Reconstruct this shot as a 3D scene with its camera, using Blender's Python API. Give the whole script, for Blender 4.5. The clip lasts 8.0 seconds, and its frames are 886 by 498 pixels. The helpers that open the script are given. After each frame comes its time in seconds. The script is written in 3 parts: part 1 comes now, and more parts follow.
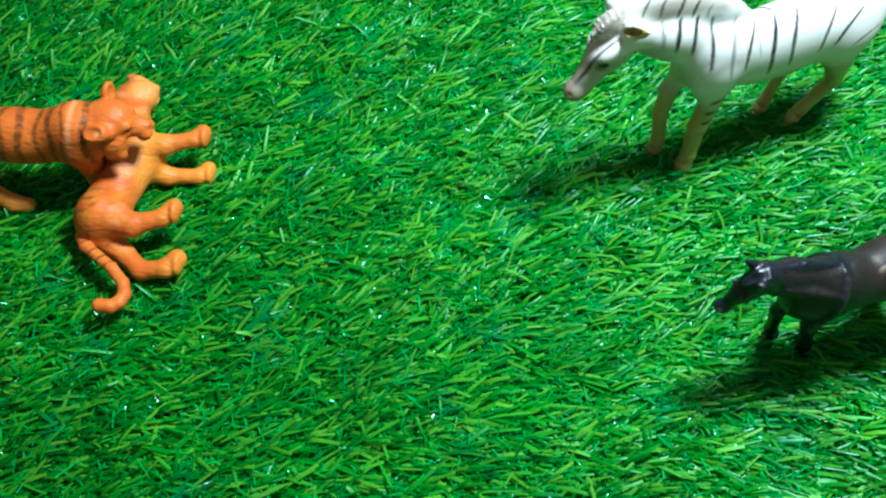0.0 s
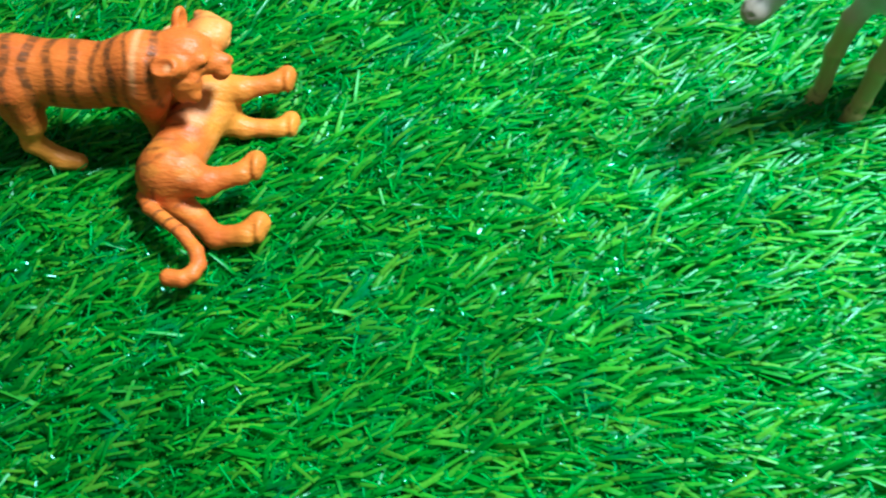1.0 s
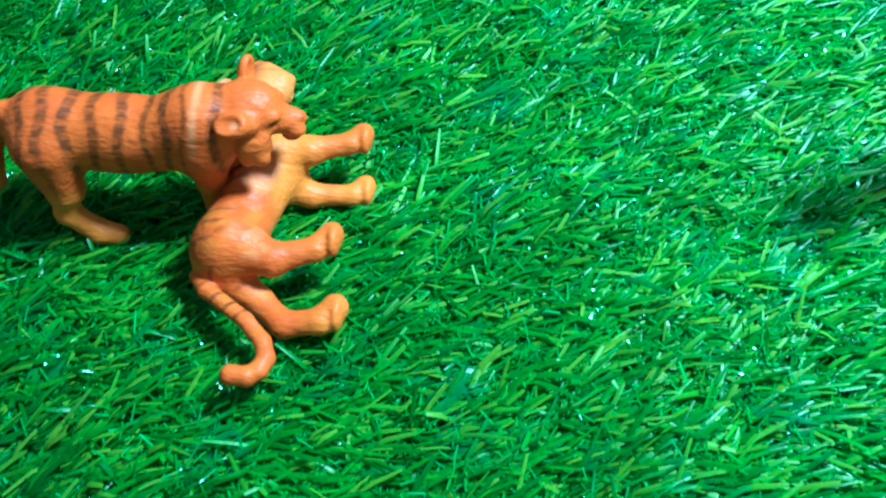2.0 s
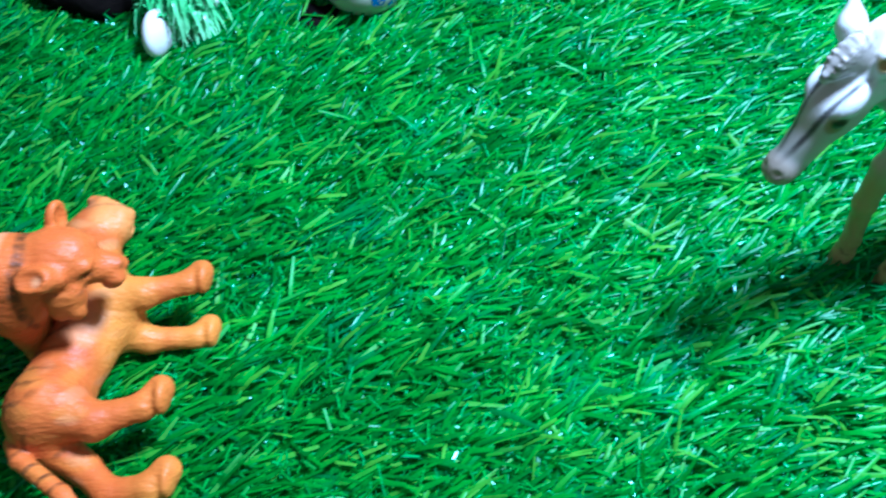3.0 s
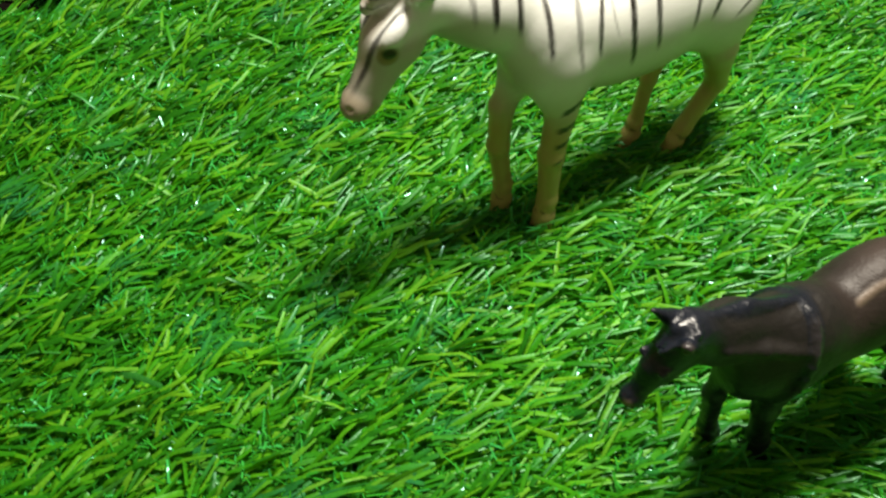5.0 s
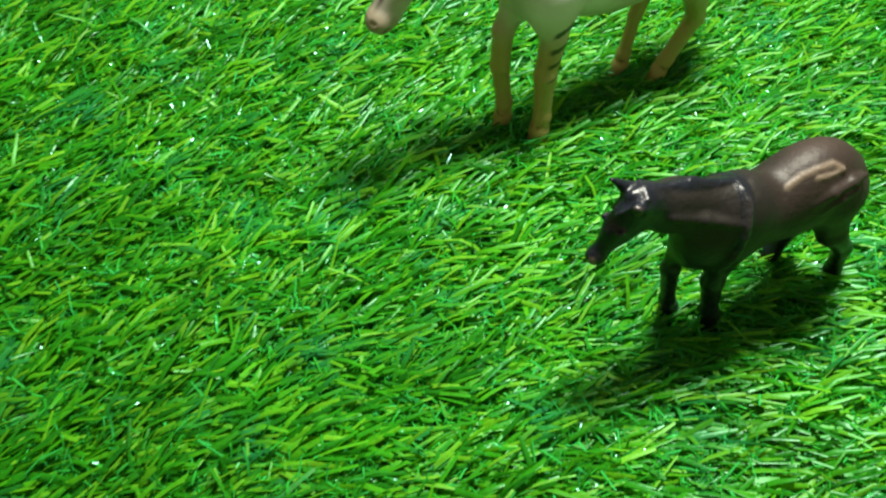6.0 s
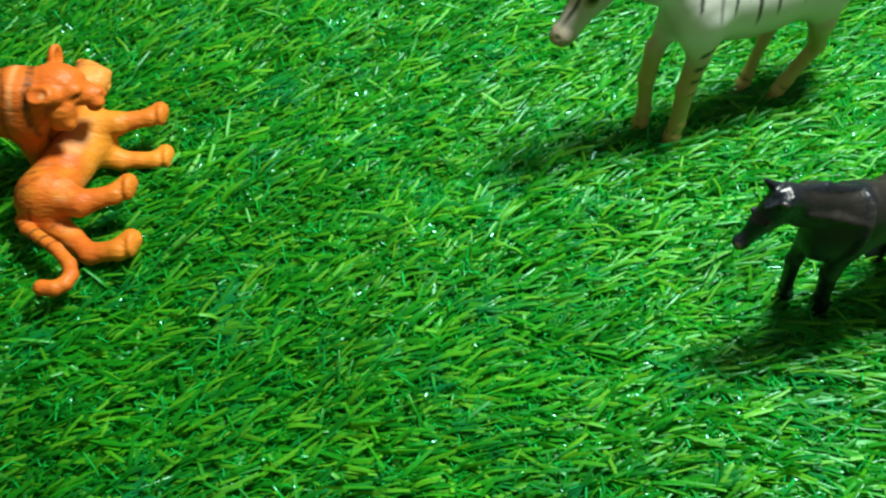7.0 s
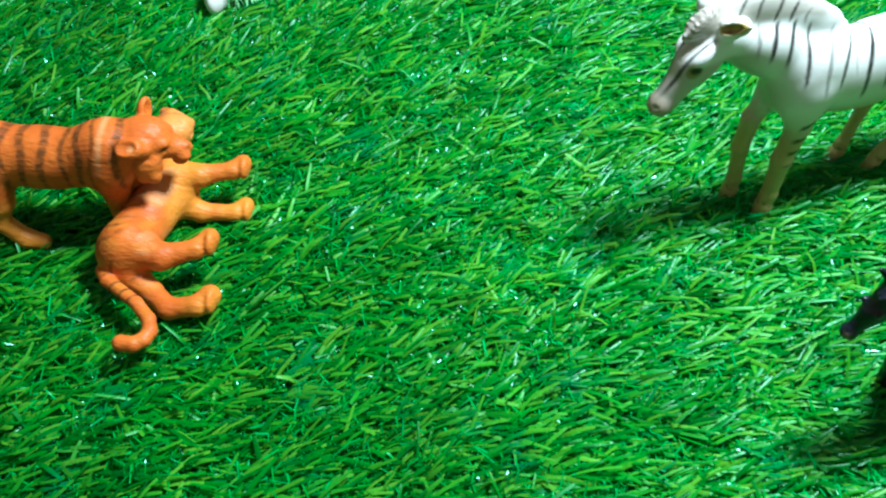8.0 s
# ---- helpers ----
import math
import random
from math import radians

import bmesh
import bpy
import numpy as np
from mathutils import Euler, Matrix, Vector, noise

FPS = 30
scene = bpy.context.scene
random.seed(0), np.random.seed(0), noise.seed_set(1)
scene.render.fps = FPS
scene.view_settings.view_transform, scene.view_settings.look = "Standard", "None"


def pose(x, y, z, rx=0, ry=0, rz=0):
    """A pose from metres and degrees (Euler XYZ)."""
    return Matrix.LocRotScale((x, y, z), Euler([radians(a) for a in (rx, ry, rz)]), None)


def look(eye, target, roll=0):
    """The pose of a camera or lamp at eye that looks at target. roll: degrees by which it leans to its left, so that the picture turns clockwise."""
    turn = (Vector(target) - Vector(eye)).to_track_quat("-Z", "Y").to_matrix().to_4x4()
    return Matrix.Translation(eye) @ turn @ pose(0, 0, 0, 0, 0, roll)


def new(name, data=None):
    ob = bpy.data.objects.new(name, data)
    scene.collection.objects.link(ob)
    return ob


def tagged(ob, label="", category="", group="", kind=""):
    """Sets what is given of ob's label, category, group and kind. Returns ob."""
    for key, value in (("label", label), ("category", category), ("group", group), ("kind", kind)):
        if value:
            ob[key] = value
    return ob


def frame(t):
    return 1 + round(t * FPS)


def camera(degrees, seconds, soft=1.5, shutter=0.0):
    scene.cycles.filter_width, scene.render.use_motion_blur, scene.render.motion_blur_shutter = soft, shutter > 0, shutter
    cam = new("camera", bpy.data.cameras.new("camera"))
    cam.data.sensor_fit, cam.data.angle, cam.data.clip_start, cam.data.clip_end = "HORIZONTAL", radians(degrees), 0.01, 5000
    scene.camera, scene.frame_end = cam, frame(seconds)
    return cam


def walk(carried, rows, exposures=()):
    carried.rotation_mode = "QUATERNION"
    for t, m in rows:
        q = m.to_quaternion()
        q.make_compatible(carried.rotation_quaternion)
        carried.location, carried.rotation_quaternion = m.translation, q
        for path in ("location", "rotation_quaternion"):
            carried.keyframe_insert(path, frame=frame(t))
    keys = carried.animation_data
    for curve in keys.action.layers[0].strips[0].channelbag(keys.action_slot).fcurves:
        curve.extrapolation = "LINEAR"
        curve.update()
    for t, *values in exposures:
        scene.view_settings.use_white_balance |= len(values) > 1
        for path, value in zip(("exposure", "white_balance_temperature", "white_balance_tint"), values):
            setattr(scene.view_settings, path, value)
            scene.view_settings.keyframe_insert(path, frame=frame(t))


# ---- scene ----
cam = camera(53.38, 8.0, soft=2.2, shutter=0.3)
PATH = [
    (0, (0.01155, -0.22373, 0.34293), (0.00671, -0.07503, 0.08242), 3.05),
    (0.3, (0.00461, -0.22168, 0.32725), (0.00049, -0.07251, 0.06700), 3.32),
    (0.5, (-0.00595, -0.21907, 0.31436), (-0.00976, -0.07034, 0.05385), 3.46),
    (0.8, (-0.02093, -0.21417, 0.28807), (-0.02907, -0.06488, 0.02798), 1.98),
    (1, (-0.03245, -0.20811, 0.27727), (-0.04161, -0.05809, 0.01764), 1.66),
    (1.2, (-0.04638, -0.20510, 0.26759), (-0.05580, -0.05169, 0.00995), 1.83),
    (2.3, (-0.06819, -0.16711, 0.23467), (-0.07841, 0.00585, -0.01023), 1.21),
    (2.5, (-0.06113, -0.16027, 0.23348), (-0.06911, 0.01747, -0.00807), 1.12),
    (2.8, (-0.04627, -0.15307, 0.23440), (-0.04883, 0.03148, -0.00211), 1.25),
    (3, (-0.03542, -0.15103, 0.23455), (-0.03364, 0.03681, 0.00064), 1.35),
    (3.2, (-0.02704, -0.14967, 0.23180), (-0.01840, 0.04140, 0.00068), 2.20),
    (3.5, (-0.01325, -0.14742, 0.23139), (0.00055, 0.04511, 0.00174), 2.28),
    (3.7, (-0.00630, -0.14681, 0.23339), (0.01172, 0.04568, 0.00400), 2.85),
    (4, (0.01126, -0.14619, 0.23330), (0.03262, 0.04585, 0.00382), 2.99),
    (4.3, (0.02593, -0.14942, 0.23061), (0.05175, 0.04187, 0.00096), 3.47),
    (4.5, (0.03389, -0.15336, 0.22847), (0.06149, 0.03799, -0.00092), 3.64),
    (4.8, (0.04491, -0.16217, 0.22466), (0.07413, 0.02863, -0.00499), 3.77),
    (5, (0.05002, -0.16940, 0.22513), (0.08018, 0.02103, -0.00471), 3.92),
    (5.2, (0.05485, -0.17744, 0.22698), (0.08481, 0.01169, -0.00395), 3.93),
    (6.3, (0.03925, -0.23498, 0.26065), (0.06028, -0.05407, 0.02225), 4.65),
    (6.5, (0.02462, -0.24516, 0.27086), (0.04492, -0.06491, 0.03190), 5.36),
    (6.8, (0.00911, -0.25329, 0.27679), (0.02260, -0.07167, 0.03839), 4.84),
    (7, (0.00062, -0.25709, 0.28185), (0.01068, -0.07413, 0.04431), 4.88),
    (7.2, (-0.00295, -0.25845, 0.28434), (0.00340, -0.07372, 0.04804), 4.58),
    (7.5, (-0.01010, -0.25647, 0.28776), (-0.00625, -0.06959, 0.05311), 4.68),
    (7.8, (-0.01564, -0.24763, 0.28724), (-0.01551, -0.05882, 0.05411), 4.41),
    (8, (-0.01709, -0.24050, 0.28254), (-0.02108, -0.05045, 0.05045), 3.80),
]
EXPOSURES = [
    (0, 0.35, 5800, 6), (0.5, 0.45, 5600, 5), (1, 0.7, 5450, 6), (2.5, 0.68, 4550, 16), (3, 0.52, 4480, 20), (3.5, 0.18, 5350, 11), (4, 0.05, 6450, 12),
    (4.3, -0.12, 7150, 15), (4.5, 0.02, 7550, 16), (5, 0.12, 8500, 18), (6.5, 0.6, 7700, 4), (7, 0.35, 7100, 2), (7.5, 0.5, 5950, 4), (8, 0.5, 5750, 5),
]
walk(cam, [(t, look(eye, target, roll)) for t, eye, target, roll in PATH], EXPOSURES)

# ---- light and exposure ----
world = bpy.data.worlds.new("room_air")
world.use_nodes = True
world.node_tree.nodes["Background"].inputs[0].default_value = (0.75, 0.85, 1.0, 1)
world.node_tree.nodes["Background"].inputs[1].default_value = 0.07
scene.world = world

bulb = bpy.data.lights.new("desk_bulb", "POINT")
bulb.energy = 22.0
bulb.shadow_soft_size = 0.054
bulb.color = (0.90, 0.99, 1.0)
lamp = new("desk_bulb", bulb)
lamp.matrix_world = pose(0.14, 0.055, 0.50)


# ---- materials ----
class Nodes:
    """A material under construction: add nodes, then join them."""

    def __init__(self, name):
        self.mat = bpy.data.materials.new(name)
        self.mat.use_nodes = True
        self.tree = self.mat.node_tree
        self.bsdf = self.tree.nodes["Principled BSDF"]
        self.out = self.tree.nodes["Material Output"]

    def add(self, kind, ins=(), **props):
        n = self.tree.nodes.new(kind)
        for k, v in props.items():
            setattr(n, k, v)
        for key, v in dict(ins).items():
            self.put(n.inputs[key], v)
        return n

    def put(self, socket, v):
        if isinstance(v, bpy.types.NodeSocket):
            self.tree.links.new(v, socket)
        else:
            socket.default_value = v

    def set(self, **ins):
        for k, v in ins.items():
            self.put(self.bsdf.inputs[k.replace("_", " ")], v)

    def noise(self, scale, detail=3.0, rough=0.55, vector=None, out=0):
        n = self.add("ShaderNodeTexNoise", {"Scale": scale, "Detail": detail, "Roughness": rough})
        self.put(n.inputs["Vector"], vector or self.coords())
        return n.outputs[out]

    def coords(self):
        return self.add("ShaderNodeTexCoord").outputs["Object"]

    def attr(self, name):
        return self.add("ShaderNodeAttribute", attribute_name=name).outputs["Fac"]

    def ramp(self, fac, stops):
        n = self.add("ShaderNodeValToRGB", {"Fac": fac})
        el = n.color_ramp.elements
        while len(el) < len(stops):
            el.new(0.5)
        for e, (p, c) in zip(el, stops):
            e.position, e.color = p, (*c, 1) if len(c) == 3 else c
        return n.outputs[0]

    def mix(self, fac, a, b, blend="MIX"):
        n = self.add("ShaderNodeMix", data_type="RGBA", blend_type=blend)
        for key, v in ((0, fac), (6, a), (7, b)):
            self.put(n.inputs[key], (*v, 1) if isinstance(v, tuple) and len(v) == 3 else v)
        return n.outputs[2]

    def maths(self, op, a, b=0.0):
        n = self.add("ShaderNodeMath", operation=op)
        self.put(n.inputs[0], a)
        self.put(n.inputs[1], b)
        return n.outputs[0]

    def span(self, v, lo, hi, a=0.0, b=1.0):
        return self.add("ShaderNodeMapRange", {"Value": v, "From Min": lo, "From Max": hi, "To Min": a, "To Max": b}).outputs[0]

    def bump(self, height, strength=0.3, distance=0.001):
        return self.add("ShaderNodeBump", {"Height": height, "Strength": strength, "Distance": distance}).outputs[0]


def blade_material():
    m = Nodes("turf_blade_plastic")
    pick = m.add("ShaderNodeNewGeometry").outputs["Random Per Island"]
    colour = m.ramp(pick, [
        (0.0, (0.004, 0.17, 0.011)), (0.30, (0.008, 0.25, 0.012)), (0.52, (0.020, 0.33, 0.014)),
        (0.76, (0.072, 0.43, 0.018)), (0.95, (0.150, 0.51, 0.028)), (1.0, (0.006, 0.32, 0.06))])
    teal = m.maths("MULTIPLY", m.span(m.noise(38.0, 3.0), 0.54, 0.68), m.span(pick, 0.3, 0.6, 0.75, 0.15))
    colour = m.mix(teal, colour, (0.004, 0.29, 0.10))
    patch = m.span(m.noise(26.0, 2.0), 0.35, 0.65, 0.78, 1.12)
    streak = m.span(m.noise(900.0, 2.0), 0.3, 0.7, 0.85, 1.12)
    colour = m.mix(1.0, colour, m.add("ShaderNodeCombineColor", {0: patch, 1: patch, 2: patch}).outputs[0], "MULTIPLY")
    colour = m.mix(1.0, colour, m.add("ShaderNodeCombineColor", {0: streak, 1: streak, 2: streak}).outputs[0], "MULTIPLY")
    m.set(Base_Color=colour, Roughness=m.span(pick, 0, 1, 0.30, 0.46), Specular_IOR_Level=0.62, Specular_Tint=(0.50, 1.0, 0.70, 1), Normal=m.bump(m.noise(420.0, 2.0), 0.25, 0.0005))
    thin = m.add("ShaderNodeBsdfTranslucent", {"Color": colour})
    both = m.add("ShaderNodeMixShader", {0: 0.46, 1: m.bsdf.outputs[0], 2: thin.outputs[0]})
    m.tree.links.new(both.outputs[0], m.out.inputs[0])
    return m.mat


def thatch_material():
    m = Nodes("turf_thatch_plastic")
    pick = m.add("ShaderNodeNewGeometry").outputs["Random Per Island"]
    colour = m.ramp(pick, [(0.0, (0.006, 0.26, 0.020)), (0.6, (0.010, 0.40, 0.040)), (1.0, (0.012, 0.48, 0.11))])
    m.set(Base_Color=colour, Roughness=0.18, Specular_IOR_Level=0.6, Specular_Tint=(0.50, 1.0, 0.92, 1))
    thin = m.add("ShaderNodeBsdfTranslucent", {"Color": colour})
    both = m.add("ShaderNodeMixShader", {0: 0.35, 1: m.bsdf.outputs[0], 2: thin.outputs[0]})
    m.tree.links.new(both.outputs[0], m.out.inputs[0])
    return m.mat


def backing_material():
    m = Nodes("turf_backing_cloth")
    weave = m.noise(700.0, 4.0)
    m.set(Base_Color=m.ramp(weave, [(0.3, (0.005, 0.09, 0.012)), (0.7, (0.012, 0.17, 0.026))]), Roughness=0.9,
          Normal=m.bump(weave, 0.6, 0.001))
    return m.mat


def wall_material():
    m = Nodes("bounce_plaster")
    grain = m.noise(40.0, 5.0)
    m.set(Base_Color=m.ramp(grain, [(0.3, (0.58, 0.55, 0.43)), (0.7, (0.65, 0.62, 0.50))]), Roughness=0.85, Normal=m.bump(grain, 0.15, 0.002))
    return m.mat


def floor_material():
    m = Nodes("room_floor_cement")
    grain = m.noise(9.0, 6.0)
    m.set(Base_Color=m.ramp(grain, [(0.3, (0.30, 0.28, 0.26)), (0.7, (0.38, 0.36, 0.33))]), Roughness=0.6, Normal=m.bump(grain, 0.1, 0.003))
    return m.mat


def zebra_material():
    m = Nodes("zebra_plastic")
    fine, broad = m.noise(500.0, 4.0), m.noise(55.0, 3.0)
    cream = m.ramp(broad, [(0.3, (0.70, 0.725, 0.70)), (0.7, (0.78, 0.81, 0.79))])
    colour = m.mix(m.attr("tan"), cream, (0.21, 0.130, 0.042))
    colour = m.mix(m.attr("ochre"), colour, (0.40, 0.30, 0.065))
    marking = m.maths("MULTIPLY", m.attr("dark"), m.span(fine, 0.25, 0.6, 0.9, 1.0))
    colour = m.mix(marking, colour, (0.018, 0.014, 0.013))
    m.set(Base_Color=colour, Roughness=m.span(fine, 0.3, 0.7, 0.30, 0.42), Normal=m.bump(m.maths("ADD", m.maths("MULTIPLY", fine, 0.5), m.noise(140.0, 3.0)), 0.10, 0.0006))
    return m.mat


def horse_material():
    m = Nodes("horse_plastic")
    fine, broad = m.noise(450.0, 4.0), m.noise(45.0, 3.0)
    colour = m.ramp(broad, [(0.3, (0.006, 0.0052, 0.0050)), (0.7, (0.011, 0.009, 0.008))])
    colour = m.mix(m.attr("brown"), colour, (0.038, 0.024, 0.020))
    colour = m.mix(m.attr("black"), colour, (0.0035, 0.006, 0.012))
    colour = m.mix(m.attr("marking"), colour, (0.36, 0.27, 0.20))
    m.set(Base_Color=colour, Roughness=m.mix(m.attr("black"), m.ramp(broad, [(0.3, (0.50, 0.50, 0.50)), (0.7, (0.60, 0.60, 0.60))]), (0.34, 0.34, 0.34)), Specular_IOR_Level=0.4, Coat_Weight=m.maths("MULTIPLY", m.attr("black"), 0.15), Coat_Roughness=0.30, Normal=m.bump(m.maths("ADD", m.maths("MULTIPLY", fine, 0.3), m.maths("MULTIPLY", m.noise(190.0, 3.0), m.span(m.attr("black"), 0.0, 1.0, 0.35, 1.0))), 0.55, 0.0016))
    return m.mat


def tiger_material():
    m = Nodes("tiger_plastic")
    fine, broad = m.noise(420.0, 4.0), m.noise(60.0, 3.0)
    hair = m.noise(160.0, 2.0, vector=m.add("ShaderNodeMapping", {"Vector": m.coords(), "Scale": (1.2, 4.0, 3.0)}).outputs[0])
    colour = m.ramp(broad, [(0.3, (0.44, 0.085, 0.011)), (0.7, (0.57, 0.138, 0.018))])
    colour = m.mix(m.attr("pale"), colour, (0.70, 0.29, 0.030))
    colour = m.mix(m.attr("cream"), colour, (0.76, 0.44, 0.20))
    marking = m.maths("MULTIPLY", m.attr("dark"), m.span(hair, 0.3, 0.62, 0.35, 1.0))
    colour = m.mix(marking, colour, (0.105, 0.034, 0.008))
    m.set(Base_Color=colour, Roughness=m.span(fine, 0.3, 0.7, 0.40, 0.58), Normal=m.bump(m.maths("ADD", hair, m.maths("MULTIPLY", fine, 0.25)), 0.55, 0.0010),
          Specular_IOR_Level=0.28, Subsurface_Weight=0.06, Subsurface_Radius=(0.004, 0.002, 0.001), Subsurface_Scale=1.0)
    return m.mat


def plain(name, dark, light, scale, rough, bump=0.2, depth=0.0005, shine=0.5):
    m = Nodes(name)
    grain = m.noise(scale, 4.0)
    m.set(Base_Color=m.ramp(grain, [(0.3, dark), (0.7, light)]), Roughness=rough, Specular_IOR_Level=shine, Normal=m.bump(grain, bump, depth))
    return m.mat


# ---- solid shapes: soft unions of tapered limbs and ellipsoids, skinned ----
def limb(a, b, ra, rb, k=3.0, flat=1.0):
    """A tapered limb from a to b, in mm; flat squeezes it sideways (y)."""
    return ("limb", np.array(a, float), np.array(b, float), ra, rb, k, flat)


def egg(c, r, turn=(0, 0, 0), k=4.0, cut=False):
    """An ellipsoid with centre c and radii r, in mm, turned by degrees; cut: taken away."""
    return ("cut" if cut else "egg", np.array(c, float), np.array(r, float), np.array(Euler([radians(v) for v in turn]).to_matrix()), k)


def field_of(shape, p):
    if shape[0] == "limb":
        _, a, b, ra, rb, _, flat = shape
        s = np.array((1, 1 / flat, 1))
        q, e = (p - a) * s, (b - a) * s
        t = np.clip(q @ e / (e @ e), 0, 1)
        return (np.linalg.norm(q - t[..., None] * e, axis=-1) - (ra + (rb - ra) * t)) * min(1.0, flat)
    _, c, r, turn, _ = shape
    q = (p - c) @ turn
    n = np.linalg.norm(q / r, axis=-1)
    g = np.linalg.norm(q / (r * r), axis=-1)
    return n * (n - 1) / np.maximum(g, 1e-6)


def box_of(shape):
    if shape[0] == "limb":
        _, a, b, ra, rb, k, flat = shape
        r = max(ra, rb) * max(1, flat) + k + 2
        return np.minimum(a, b) - r, np.maximum(a, b) + r
    _, c, r, _, k = shape
    return c - r.max() - k - 2, c + r.max() + k + 2


def skin(shapes, step=0.7):
    """Vertices (mm) and quads of the surface of the shapes' soft union."""
    boxes = [box_of(s) for s in shapes]
    low = np.min([b[0] for b in boxes], 0) - 2 * step
    size = np.ceil((np.max([b[1] for b in boxes], 0) - low) / step).astype(int) + 3
    d = np.full(size, 8.0, np.float32)
    for s, (lo, hi) in zip(shapes, boxes):
        i0 = np.maximum(((lo - low) / step).astype(int), 0)
        i1 = np.minimum(((hi - low) / step).astype(int) + 2, size)
        cut = tuple(slice(a, b) for a, b in zip(i0, i1))
        grid = np.stack(np.meshgrid(*[low[n] + step * np.arange(i0[n], i1[n]) for n in range(3)], indexing="ij"), -1)
        new_d, old, k = field_of(s, grid), d[cut], s[5] if s[0] == "limb" else s[4]
        if s[0] == "cut":
            h = np.maximum(k - np.abs(old + new_d), 0) / k
            d[cut] = np.maximum(old, -new_d) + h * h * k / 4
        else:
            h = np.maximum(k - np.abs(old - new_d), 0) / k
            d[cut] = np.minimum(old, new_d) - h * h * k / 4
    inside = d < 0
    corner = [inside[a:size[0] - 1 + a, b:size[1] - 1 + b, c:size[2] - 1 + c] for a in (0, 1) for b in (0, 1) for c in (0, 1)]
    count = np.sum(corner, 0)
    cells = np.argwhere((count > 0) & (count < 8))
    number = np.full(size, -1, np.int64)
    number[tuple(cells.T)] = np.arange(len(cells))
    total, hits = np.zeros((len(cells), 3)), np.zeros(len(cells))
    offs = np.array([(a, b, c) for a in (0, 1) for b in (0, 1) for c in (0, 1)])
    for i in range(8):
        for j in range(i + 1, 8):
            if np.abs(offs[i] - offs[j]).sum() != 1:
                continue
            da, db = d[tuple((cells + offs[i]).T)], d[tuple((cells + offs[j]).T)]
            cross = (da < 0) != (db < 0)
            t = np.where(cross, da / np.where(cross, da - db, 1), 0)[:, None]
            total += np.where(cross[:, None], cells + offs[i] + t * (offs[j] - offs[i]), 0)
            hits += cross
    verts = low + step * total / hits[:, None]
    quads = []
    for axis in range(3):
        u, v = [n for n in range(3) if n != axis]
        ahead = np.zeros(3, int)
        ahead[axis] = 1
        a = inside[tuple(slice(0, size[n] - ahead[n]) for n in range(3))]
        b = inside[tuple(slice(ahead[n], size[n]) for n in range(3))]
        at = np.argwhere(a != b)
        at = at[(at[:, u] > 0) & (at[:, v] > 0)]
        du, dv = np.eye(3, dtype=int)[u], np.eye(3, dtype=int)[v]
        ring = np.stack([number[tuple((at - m).T)] for m in (0 * du, du, du + dv, dv)], 1)
        turn = a[tuple(at.T)] ^ (axis == 1)
        ring[~turn] = ring[~turn][:, ::-1]
        quads.append(ring)
    quads = np.concatenate(quads)
    return verts, quads[(quads >= 0).all(1)], (d, low, step)


def mesh_of(name, verts, faces, material, fields=None, smooth=True):
    """A mesh from arrays (metres), with named values at its vertices."""
    me = bpy.data.meshes.new(name)
    me.from_pydata(np.asarray(verts).tolist(), [], np.asarray(faces).tolist())
    if smooth:
        me.shade_smooth()
    for key, values in (fields or {}).items():
        me.attributes.new(key, "FLOAT", "POINT").data.foreach_set("value", np.ascontiguousarray(values, np.float32))
    me.materials.append(material)
    return me


SOLIDS = []


def figure(name, shapes, paint, material, m, label, category, step=0.7, group=""):
    """One cast plastic figure from its shapes; paint gives its colour fields from places in mm."""
    verts, quads, grid = skin(shapes, step)
    ob = new(name, mesh_of(name, verts / 1000, quads, material, paint(verts)))
    ob.matrix_world = m
    SOLIDS.append((m.inverted(), grid))
    return tagged(ob, label, category, group)


def ease(v, lo, hi):
    t = np.clip((v - lo) / (hi - lo), 0, 1)
    return t * t * (3 - 2 * t)


def near(v, c, r, soft=0.5):
    """1 within r of the place c, falling to 0."""
    return 1 - ease(np.linalg.norm(v - np.array(c, float), axis=1), r * (1 - soft), r)


def wave(v, length, seed=0.0):
    """Slow uneven numbers in about -1 to 1 over the places v."""
    k = 2 * math.pi / length
    return 0.5 * np.sin(v[:, 0] * k + seed) * np.cos(v[:, 2] * k * 0.8 + 1.7 * seed) + 0.5 * np.sin((v[:, 1] + v[:, 2]) * k * 1.3 + 2.3 * seed)


# ---- room: unseen walls and ceiling added to bounce warm fill light ----
def slab(name, lo, hi, material, label, category):
    bm = bmesh.new()
    bmesh.ops.create_cube(bm, size=1.0)
    for v in bm.verts:
        v.co = [l + (c + 0.5) * (h - l) for c, l, h in zip(v.co, lo, hi)]
    me = bpy.data.meshes.new(name)
    bm.to_mesh(me)
    bm.free()
    me.materials.append(material)
    return tagged(new(name, me), label, category, kind="structure")


